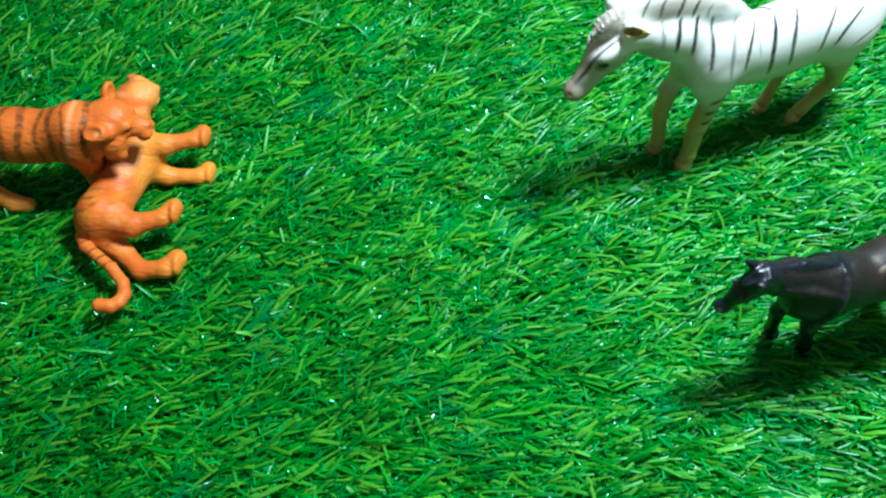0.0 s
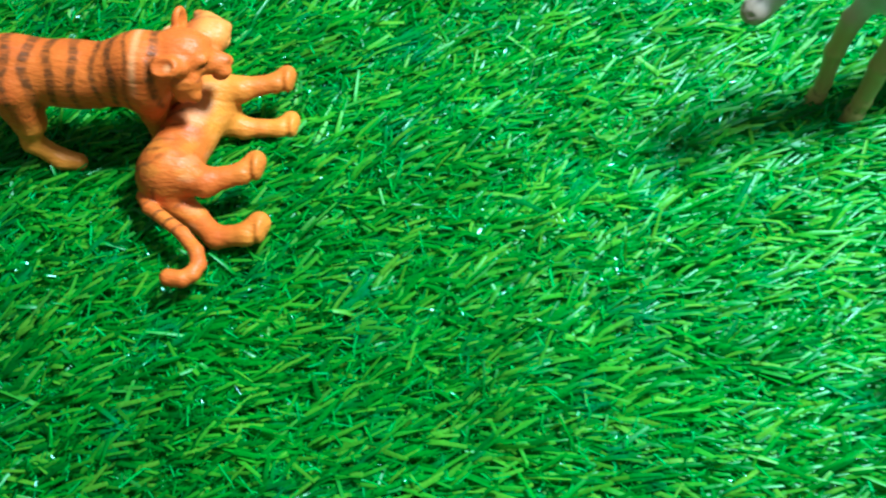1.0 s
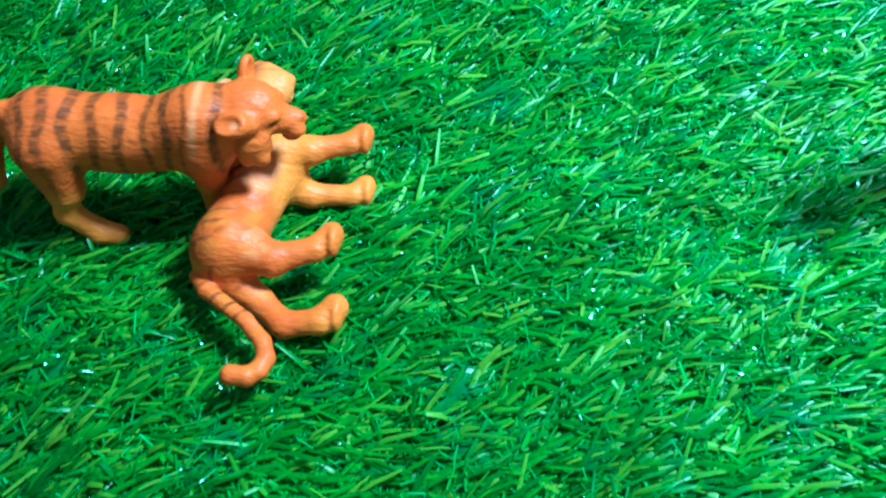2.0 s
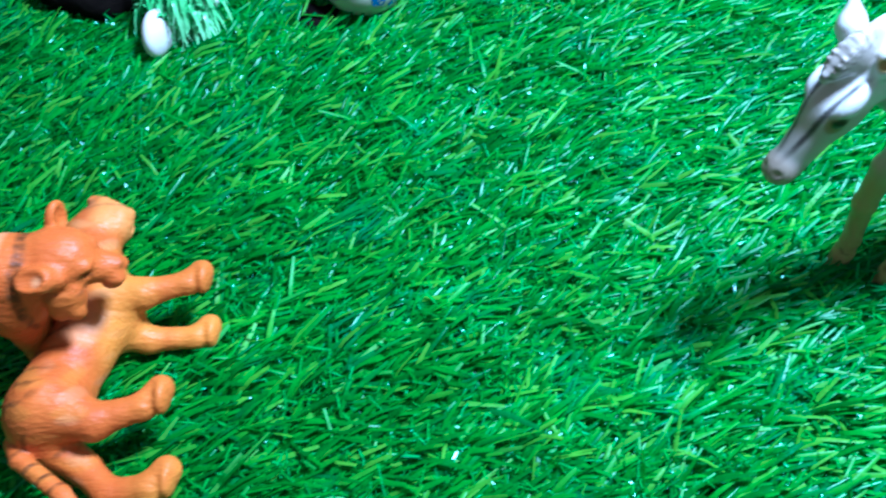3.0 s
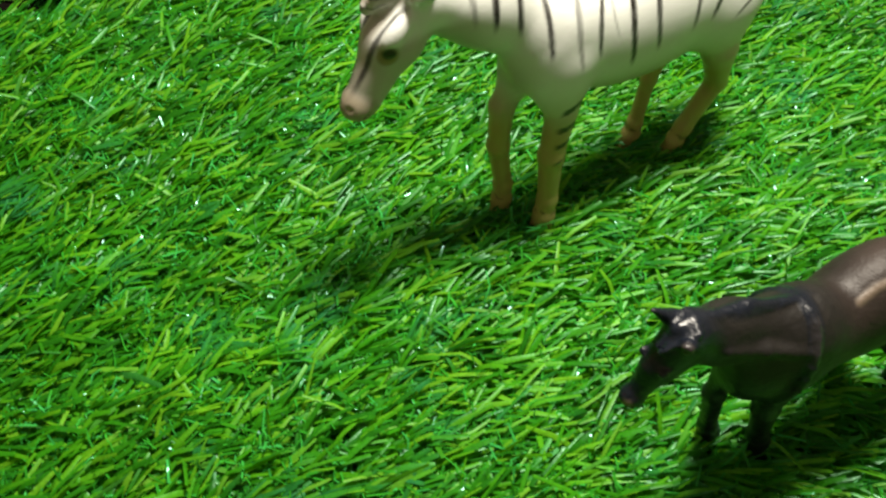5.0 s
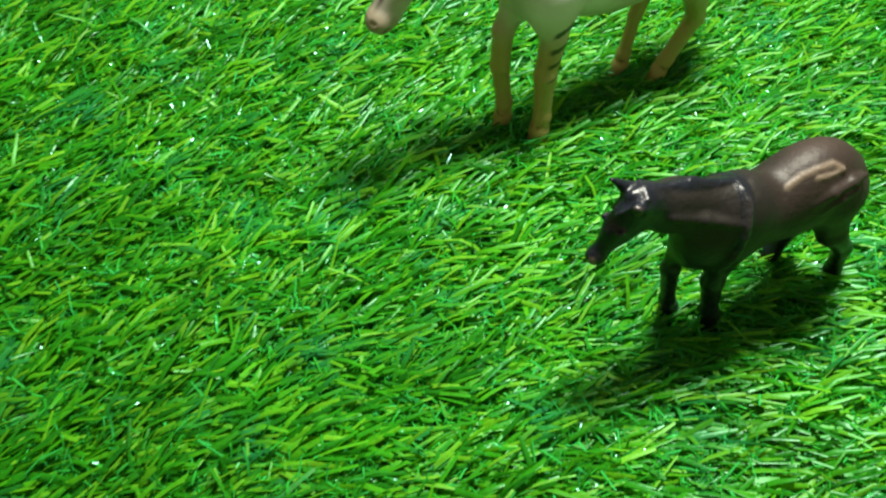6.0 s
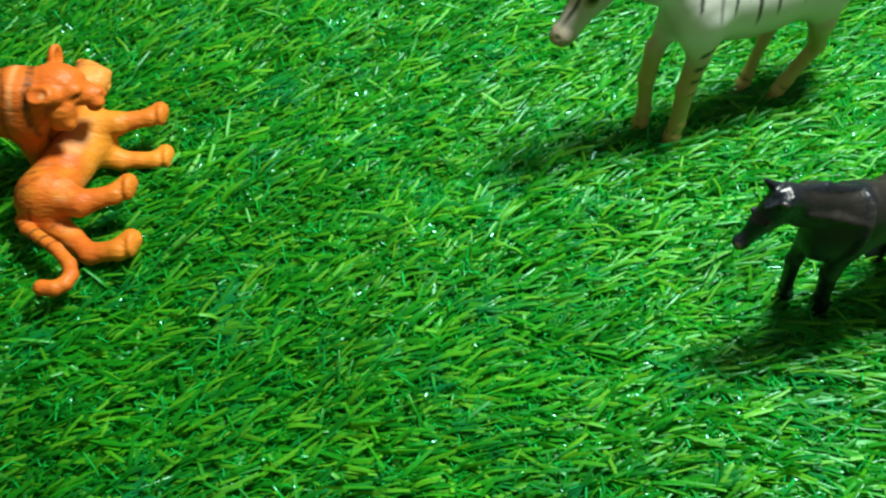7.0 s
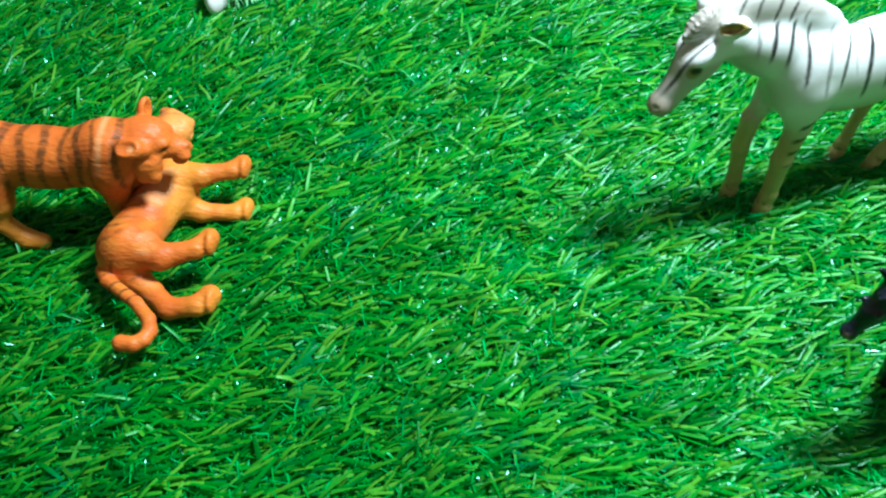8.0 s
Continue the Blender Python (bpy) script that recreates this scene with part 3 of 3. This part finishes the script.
        dark = np.maximum(dark, 0.8 * ease(0.9 - np.abs(z - 39.4 + 0.15 * (x - 27)), 0, 0.6) * ease(x, 20, 23))
        dark = np.maximum(dark, 0.75 * ease(0.8 - np.abs(z - 43.4 + 0.12 * (x - 24)), 0, 0.6) * ease(x, 18, 20) * ease(27 - x, 0, 2) * ease(np.abs(y - 3.5), 3, 4))
        dark = np.maximum(dark, 0.35 * near(v, (29, 3.4, 44.4), 2.0))
        cream = 0.42 * ease(2.2 - np.abs(x + 1.0 - 0.15 * (z - 45)), 0, 2.4) * ease(z, 38, 50)
        cream = np.maximum(cream, 0.6 * near(v, (12.8, -7.8, 51), 3.4))
        pale = np.maximum(0.6 * ease(30 - z, 0, 12), 0.12 * near(v, (16, -10, 42), 7))
        return {"dark": dark, "pale": pale, "cream": cream}

    figure("toy_tiger", shapes, paint, TIGER, pose(-0.150, -0.010, 0, 0, 0, 2.9),
           "orange plastic toy tiger with black stripes standing over another tiger", "toy animal", group="toy tigers")


def lying_tiger():
    # laid on its side, so its places are given as it lies: x to its feet, y to its head, z up
    shapes = [
        egg((2, -23, 14), (11.5, 13, 11.5), (0, 0, -14), k=4), egg((5, -6, 13.5), (10.4, 18, 10.4), (0, 0, -14), k=5), egg((9, 10, 13.5), (12, 13, 11.5), k=5),
        limb((6, 18, 13.5), (1, 30, 12.5), 9.0, 8.5, 4), egg((-2.5, 39, 11.5), (9.5, 9.5, 9.0), k=3),
        egg((0.5, 44.5, 13.6), (8.2, 7.6, 6.8), k=3), limb((0, 49, 16.5), (5.5, 46.8, 16), 3.8, 3.4, 1.5), egg((6.5, 44.4, 13), (3.4, 5.0, 5.2), k=2), egg((-3, 51.4, 16.4), (3.0, 2.2, 2.6), k=1), egg((8.2, 47.4, 15.2), (2.2, 2.4, 2.4), k=0.8),
        egg((1, 50.6, 13.0), (2.4, 1.4, 1.6), (0, 0, 12), k=0.6, cut=True), egg((9.8, 44.4, 11.6), (1.2, 4.0, 0.6), k=0.4, cut=True),
        egg((-15, 44.6, 12.6), (3.6, 3.4, 2.2), (0, -20, 0), k=1.5), limb((-12.6, 42.6, 11.4), (-7, 41, 11.4), 2.4, 4.0, 2),
        limb((10, 12, 20), (22, 12, 20.5), 6.8, 4.8, 4), *leg([(22, 12, 20.5), (35, 16, 21)], [4.3, 3.3], 2), limb((35, 16, 21), (38.2, 19.7, 21.5), 3.4, 3.6, 2), egg((39.4, 17.8, 21.2), (2.2, 5.0, 4.5), k=1.2),
        limb((10, 8, 8), (22, 5, 6), 6.0, 4.2, 4), *leg([(22, 5, 6), (36, 7, 5)], [3.9, 3.3], 2), limb((36, 7, 5), (39.2, 10.9, 5.5), 3.4, 3.6, 2), egg((40.4, 9.0, 5), (2.2, 5.0, 4.4), k=1.2),
        limb((4, -25, 19), (17, -29, 18), 8.8, 5.4, 4), *leg([(17, -29, 18), (30, -25, 19.5)], [4.8, 3.5], 2), limb((30, -25, 19.5), (34, -20, 20.5), 3.6, 3.8, 2), egg((35, -22.2, 20.5), (2.2, 5.2, 4.7), k=1.2),
        limb((3, -31, 8), (13, -37, 6.5), 6.6, 4.4, 3), *leg([(13, -37, 6.5), (22, -44.5, 6.5), (33, -43.5, 8.5)], [4.3, 4.0, 3.8], 2), limb((33, -43.5, 8.5), (37, -39, 9.5), 3.9, 4.2, 2), egg((37.8, -41, 9.2), (2.2, 5.4, 4.9), k=1.2),
        *leg([(-6, -32, 10), (-2, -38, 12.5), (12, -47.5, 13), (18.5, -54, 12.8), (20.5, -59, 12.6), (19, -63, 12.5), (16, -65.2, 12.5), (11.5, -65, 12.5)], [2.9, 2.6, 2.5, 2.6, 2.7, 2.8, 2.9, 3.1], 0.8),
    ]

    def paint(v):
        x, y, z = v.T
        dark = np.zeros(len(v))
        for n, y0 in enumerate((1, -5, -11, -17, -22, -27)):
            mid = y0 + 0.25 * (x + 2) + 1.2 * np.sin(x * 0.35 + n)
            dark = np.maximum(dark, 0.9 * ease(1.2 + 0.8 * wave(v, 6, n) - np.abs(y - mid), 0, 0.9) * ease(-x + 0.15 * y, -11, -2))
        for at in (-56, -50, -43, -35):
            dark = np.maximum(dark, 0.95 * ease(1.2 - np.abs(y - 0.9 * x + 0.2 - at), 0, 0.7) * ease(-34 - y, 0, 1) * ease(z, 11, 13) * ease(18 - x, 0, 4))
        dark = np.maximum(dark, 0.7 * ease(0.7 - np.abs(y - 47 - 0.2 * x), 0, 0.6) * ease(z, 14, 17) * ease(x, -6, -4))
        pale = np.maximum(ease(x + 0.25 * (y + 5), 9, 17) * ease(34 - x, 0, 14) * 0.6 * ease(np.abs(y - 2), 32, 16), ease(x, 24, 35) * (0.25 + 0.3 * ease(14 - z, 0, 4)))
        pale = np.maximum(pale, 0.5 * ease(x, -4, 2) * ease(y, 36, 41))
        pale = np.maximum(pale, 0.3 * near(v, (39, -41, 10), 9))
        cream = np.maximum(0.35 * near(v, (6, 0, 25), 10), 0.14 * ease(x, -6, 2) * ease(y, 37, 42))
        cream = np.maximum(cream, 0.7 * near(v, (-16, 45.6, 13), 4))
        cream = np.maximum(cream, 0.18 * ease(wave(v, 11, 0.7), 0.1, 0.6) * ease(x + 0.3 * y, -6, 2) * ease(20 - x, 0, 8))
        pale = np.maximum(pale, 0.22 * ease(wave(v, 14, 2.1), 0.0, 0.5) * ease(24 - x, 0, 8))
        return {"dark": dark, "pale": np.clip(pale, 0, 1), "cream": cream}

    figure("toy_tiger", shapes, paint, TIGER, pose(-0.145, -0.010, 0),
           "orange plastic toy tiger with a yellow belly fallen on its side", "toy animal", group="toy tigers")


TIGER = tiger_material()
zebra()
horse()
standing_tiger()
lying_tiger()


# ---- small things behind the animals ----
def part(name, verts, faces, material, parent=None, label="", smooth=True):
    ob = new(name, mesh_of(name, verts, faces, material, smooth=smooth))
    ob.parent = parent
    if label:
        ob["label"] = label
    return ob


def lathe(profile, count=48):
    """A turned shape from (radius, height) pairs in mm."""
    a = np.arange(count) * 2 * math.pi / count
    verts = np.concatenate([np.stack([r * np.cos(a), r * np.sin(a), np.full(count, h)], 1) for r, h in profile]) / 1000
    faces = [(n * count + i, n * count + (i + 1) % count, (n + 1) * count + (i + 1) % count, (n + 1) * count + i)
             for n in range(len(profile) - 1) for i in range(count)]
    return verts, faces


def ribbons(count, seed, reach, height, width, droop, spread=(0, 360), scatter=3.0):
    """A tuft of long thin leaves that rise from one place and fall outwards (mm)."""
    rng = np.random.default_rng(seed)
    verts, faces = [], []
    for _ in range(count):
        a = radians(rng.uniform(*spread))
        way, side = np.array((math.cos(a), math.sin(a), 0)), np.array((-math.sin(a), math.cos(a), 0))
        far, up, w = reach * rng.uniform(0.5, 1.1), height * rng.uniform(0.5, 1.1), width * rng.uniform(0.7, 1.2)
        start = np.array((rng.normal(0, scatter), rng.normal(0, scatter), rng.uniform(0, 0.75) * height))
        first = len(verts)
        for s in np.linspace(0, 1, 6):
            mid = start + way * far * s + np.array((0, 0, up * (1.5 * s - (1.1 + droop) * s * s)))
            half = w * (0.35 + 1.3 * s - 1.55 * s * s) / 2 + 0.12
            verts += [mid - side * half, mid + np.array((0, 0, -0.3 * half)), mid + side * half]
        for r in range(5):
            for c in range(2):
                i = first + 3 * r + c
                faces.append((i, i + 1, i + 4, i + 3))
    return np.array(verts) / 1000, faces


def pebble(name, place, radii, turn, material, label):
    verts, quads, grid = skin([egg((0, 0, 0), radii, k=1), egg((radii[0] * 0.25, radii[1] * 0.2, 0), (radii[0] * 0.8, radii[1] * 0.75, radii[2] * 0.95), k=3)], 0.6)
    ob = new(name, mesh_of(name, verts / 1000, quads, material))
    ob.matrix_world = pose(*[v / 1000 for v in place], *turn)
    SOLIDS.append((ob.matrix_world.inverted(), grid))
    return tagged(ob, label, "pebble", "white pebbles")


def ceramic_material():
    m = Nodes("white_glazed_ceramic")
    grain = m.noise(60.0, 3.0)
    m.set(Base_Color=m.ramp(grain, [(0.3, (0.40, 0.42, 0.34)), (0.7, (0.48, 0.50, 0.41))]), Roughness=0.14, Coat_Weight=0.3)
    return m.mat


def flower_cup():
    """A small round cup with blue flowers painted on its side."""
    base = tagged(new("flower_cup"), "small white ceramic cup with blue painted flowers and a dark filling", "cup")
    base.matrix_world = pose(-0.064, 0.177, -0.001, 0, -19, 0)
    outer = [(0, -4), (7, -4), (8.5, -3), (9.5, 0), (14, 4), (17.8, 10), (19, 15), (18.6, 20), (18.3, 22.2), (17.6, 22.6), (16.8, 22), (17, 18), (16.5, 12), (10, 5), (0, 4)]
    part("body", *lathe(outer), ceramic_material(), base)
    part("filling", *lathe([(0, 17.2), (8, 17.0), (13, 16.6), (16.6, 16.2), (16.7, 14)]), plain("dark_soil", (0.001, 0.001, 0.001), (0.004, 0.003, 0.003), 300.0, 1.0, 0.8, 0.002, 0.05), base, "dark crumbly filling in the cup")
    glaze = plain("blue_glaze", (0.02, 0.10, 0.36), (0.05, 0.18, 0.50), 200.0, 0.15, 0.0)
    wall = [(9.6, 0), (14, 4), (17.8, 10), (19, 15), (18.6, 20)]
    for turn, high, size in ((-68, 12.0, 4.2), (-38, 14.6, 5.0), (-46, 6.0, 3.6), (-12, 9.5, 4.6), (16, 15.6, 4.4), (60, 12, 4.4), (110, 11, 4.4)):
        verts, faces = [], []
        for petal in range(5):
            a = 2 * math.pi * petal / 5 + turn
            first = len(verts)
            for k in range(10):
                b = 2 * math.pi * k / 10
                u = size * 0.52 * math.cos(a) + size * 0.40 * math.cos(b)
                v = high + size * 0.52 * math.sin(a) + size * 0.40 * math.sin(b)
                r = float(np.interp(v, [p[1] for p in wall], [p[0] for p in wall])) + 0.15
                t = radians(turn) + u / r
                verts.append((r * math.cos(t), r * math.sin(t), v))
            faces.append(tuple(range(first, first + 10)))
        part("flower", np.array(verts) / 1000, faces, glaze, base, "blue painted five-petal flower")


def orange_leg():
    """The plastic foot and leg of something orange beside the cup."""
    shapes = [limb((0, 0, 2), (-6, -2, 1.5), 2.8, 2.0, 2), limb((0, 0, 2), (1, 2, 12), 3.0, 2.8, 2), limb((1, 2, 12), (2, 5, 26), 2.8, 4.0, 2), egg((4, 12, 31), (9, 12, 8), k=5)]
    figure("toy_figure", shapes, lambda v: {"dark": np.zeros(len(v)), "pale": 0.2 * near(v, (0, 0, 0), 8), "cream": 0.55 * ease(v[:, 2], -4, 6)}, TIGER, pose(-0.092, 0.181, 0),
           "orange plastic toy figure standing on one foot beside the cup", "toy", 0.6)


def plastic_plant(place, seed, count, reach, height, label, spread=(0, 360), bud=None):
    base = tagged(new("plastic_plant"), label, "plastic plant")
    base.matrix_world = pose(*[v / 1000 for v in place])
    part("foliage", *ribbons(count, seed, reach, height, 2.4, 0.6, spread, 5.0), LEAF, base)
    part("foot", *lathe([(0, 3), (4, 2.5), (6, 0), (6.2, -4), (0, -4)], 20), LEAF_DARK, base)
    if bud:
        verts, quads, _ = skin([egg((0, 0, 0), (2.6, 2.6, 2.2), k=1)], 0.5)
        part("bud", (verts + np.array(bud)) / 1000, quads, BUD, base, "yellow-green plastic bud")
        stem = np.array([(x * bud[0], x * bud[1], x * bud[2]) for x in (0.1, 0.5, 1.0)])
        off = np.array((0.0, 0.0, 0.7))
        part("stem", np.concatenate([stem - off, stem + off]) / 1000, [(0, 1, 4, 3), (1, 2, 5, 4)], LEAF_DARK, base)
    return base


LEAF = plain("bright_leaf_plastic", (0.010, 0.40, 0.045), (0.33, 0.78, 0.38), 48.0, 0.28)
LEAF_DARK = plain("dark_leaf_plastic", (0.008, 0.10, 0.03), (0.015, 0.17, 0.05), 120.0, 0.4)
BUD = plain("bud_plastic", (0.30, 0.42, 0.06), (0.42, 0.55, 0.10), 150.0, 0.35)
STONE = plain("white_pebble_stone", (0.74, 0.74, 0.73), (0.84, 0.84, 0.83), 120.0, 0.45)
flower_cup()
orange_leg()
plastic_plant((-144, 156, 0), 11, 620, 12.5, 30, "bright green plastic plant with long thin leaves beside white pebbles", bud=(15, 21, 12))
plastic_plant((210, 214, 0), 12, 60, 18, 16, "bright green plastic plant low on the turf behind the zebra")
pebble("pebble", (-151, 140, 8.5), (4.8, 9.6, 10.0), (24, 0, -6), STONE, "smooth white egg-shaped pebble leaning on the plastic plant")
pebble("pebble", (-136, 164, 11), (6.4, 9.5, 7.0), (10, 12, 20), STONE, "smooth white round pebble under the plastic plant")
pebble("pebble", (55, 194, 2), (4.5, 5.0, 4.0), (0, 0, 30), STONE, "small smooth white pebble alone on the turf")


def rock(place, shapes, label, material=None):
    shapes = shapes or [egg((0, 2, 8), (22, 14, 13), k=4), egg((12, -4, 5), (13, 9, 9), (0, 0, 20), k=4), egg((-11, 3, 12), (10, 11, 8), k=4)]
    verts, quads, grid = skin(shapes, 0.9)
    ob = new("turf_lump", mesh_of("turf_lump", verts / 1000, quads, material or ROCK_AND_SHADE))
    ob.matrix_world = pose(*place)
    SOLIDS.append((ob.matrix_world.inverted(), grid))
    tagged(ob, label, "rock", "toy rocks")


ROCK_AND_SHADE = plain("dark_rock_and_shade", (0.0010, 0.0010, 0.0010), (0.009, 0.007, 0.006), 90.0, 1.0, 0.7, 0.002, 0.03)
# rock enlarged and blackened to take in the shadow below it
rock((-0.190, 0.172, 0), None, "nearly black rough toy rock with the shadow below it built in")
rock((0.187, 0.206, 0), [egg((0, 0, -1), (11, 9, 7), k=3), egg((6, -3, -2), (7, 6, 5), k=3)], "low reddish brown toy rock on the turf behind the zebra", plain("red_brown_rock", (0.16, 0.045, 0.02), (0.26, 0.08, 0.04), 110.0, 0.8, 0.5, 0.002))
# black lump added in place of the cup's shadow
rock((-0.088, 0.166, -0.0025), [egg((0, 0, -2), (11, 8, 6.0), (8, 6, 20), k=3), egg((8, -7, -3), (8, 6, 6), (0, 12, -25), k=3), egg((-6, 4, -1), (6, 6, 5), k=3), egg((4, 3, 1), (5, 4, 4), (20, 0, 30), k=2)], "low nearly black lump that stands in for the shadow beside the cup")


# ---- artificial turf ----
def inside_solids(p):
    """Whether each place (metres) lies in one of the figures."""
    hit = np.zeros(len(p), bool)
    for m, (d, low, step) in SOLIDS:
        m = np.array(m)
        q = ((p @ m[:3, :3].T + m[:3, 3]) * 1000 - low) / step
        i = np.round(q).astype(int)
        ok = ((i >= 0) & (i < np.array(d.shape))).all(1)
        i = np.where(ok[:, None], i, 0)
        hit |= ok & (d[tuple(i.T)] < -0.7)
    return hit


def turf(name, count, area, heights, lengths, widths, lean, material, label, seed, fold=True, curl=0.0):
    """Plastic blades: each a folded ribbon of four cuts that rises, bends over and tapers."""
    rng = np.random.default_rng(seed)
    x0, y0, x1, y1 = area
    root = np.stack([rng.uniform(x0, x1, count), rng.uniform(y0, y1, count)], 1)
    # tufts: pull the roots towards stitched points
    gap = 0.0075
    cell = np.round(root / gap).astype(int)
    root = root + 0.6 * ((cell * gap + rng.normal(0, 0.0008, root.shape)) - root)
    tuft = rng.normal(0, 1, (128, 128, 2))[cell[:, 0] % 128, cell[:, 1] % 128]
    swirl = 0.5 * np.sin(root[:, 0] * 21 + 1.1) * np.cos(root[:, 1] * 17 + 0.4) + 0.35 * np.sin(root[:, 0] * 47 - root[:, 1] * 39)
    turn = radians(21) + 1.25 * (root[:, 1] - root[:, 0]) + 0.32 * swirl + 0.24 * tuft[:, 0] + rng.normal(0, lean, count)
    flip = rng.random(count) < 0.07
    turn = np.where(flip, rng.uniform(0, 2 * math.pi, count), turn)
    long = rng.uniform(*lengths, count)
    high = rng.uniform(*heights, count) * (1 + 0.13 * np.clip(tuft[:, 1], -1.5, 1.5))
    wide = rng.uniform(*widths, count)
    side = rng.normal(0, 0.32, count)
    ways = np.stack([np.cos(turn), np.sin(turn)], 1)
    across = np.stack([-ways[:, 1], ways[:, 0]], 1)
    bank = rng.normal(0, 0.55, count)
    cuts = []
    droop = rng.uniform(-0.1, 1.0, count)
    for s in (0.0, 0.36, 0.7, 1.0):
        out = long * (0.22 * s + 0.78 * s * s) * 0.95
        up = -0.0085 + high * (1.55 * s - (0.55 + 0.35 * droop) * s * s)
        bend = side * long * s * s * 0.4
        mid = np.concatenate([root + ways * out[:, None] + across * bend[:, None], up[:, None]], 1)
        if curl:
            mid = mid + rng.normal(0, curl, mid.shape) * (s > 0)
        w = wide * (0.9, 1.0, 1.0, 0.7)[int(s * 3 + 0.3)] / 2
        tip = np.concatenate([across * np.cos(bank)[:, None], np.sin(bank)[:, None]], 1) * w[:, None]
        ridge = np.concatenate([-ways * 0.1, np.ones((count, 1))], 1) * (0.28 * w)[:, None]
        cuts.append([mid - tip, mid + ridge, mid + tip] if fold else [mid - tip, mid + tip])
    per = len(cuts[0])
    points = np.stack([c for cut in cuts for c in cut], 1)
    keep = ~(inside_solids(points[:, per]) | inside_solids(points[:, 2 * per]) | inside_solids(points[:, 3 * per]))
    points = points[keep]
    n = len(points)
    base = (np.arange(n) * 4 * per)[:, None, None]
    quad = np.array([(per * r + c, per * r + c + 1, per * (r + 1) + c + 1, per * (r + 1) + c) for r in range(3) for c in range(per - 1)])
    faces = (base + quad[None]).reshape(-1, 4)
    me = bpy.data.meshes.new(name)
    verts = points.reshape(-1, 3)
    me.vertices.add(len(verts))
    me.vertices.foreach_set("co", np.ascontiguousarray(verts, np.float32).ravel())
    me.loops.add(faces.size)
    me.loops.foreach_set("vertex_index", np.ascontiguousarray(faces, np.int32).ravel())
    me.polygons.add(len(faces))
    me.polygons.foreach_set("loop_start", np.arange(0, faces.size, 4, dtype=np.int32))
    me.update(calc_edges=True)
    me.validate()
    me.shade_smooth()
    me.materials.append(material)
    return tagged(new(name, me), label, "artificial grass", kind="stuff")


BLADE, THATCH = blade_material(), thatch_material()
turf("turf_thatch", 105000, (-0.32, -0.24, 0.34, 0.30), (0.005, 0.0125), (0.004, 0.010), (0.0004, 0.0009), 1.4, THATCH, "dark curly glossy under-layer of artificial turf", 3, fold=False, curl=0.0013)
turf("turf_blades", 88000, (-0.32, -0.24, 0.34, 0.30), (0.0065, 0.0140), (0.009, 0.024), (0.0009, 0.0019), 0.29, BLADE, "glossy bright green plastic artificial turf blades", 4)
turf("turf_fringe", 40000, (-0.455, -0.415, 0.495, 0.455), (0.006, 0.0115), (0.011, 0.020), (0.0013, 0.0020), 0.5, BLADE, "glossy bright green plastic blades over the wider turf mat", 5, fold=False)
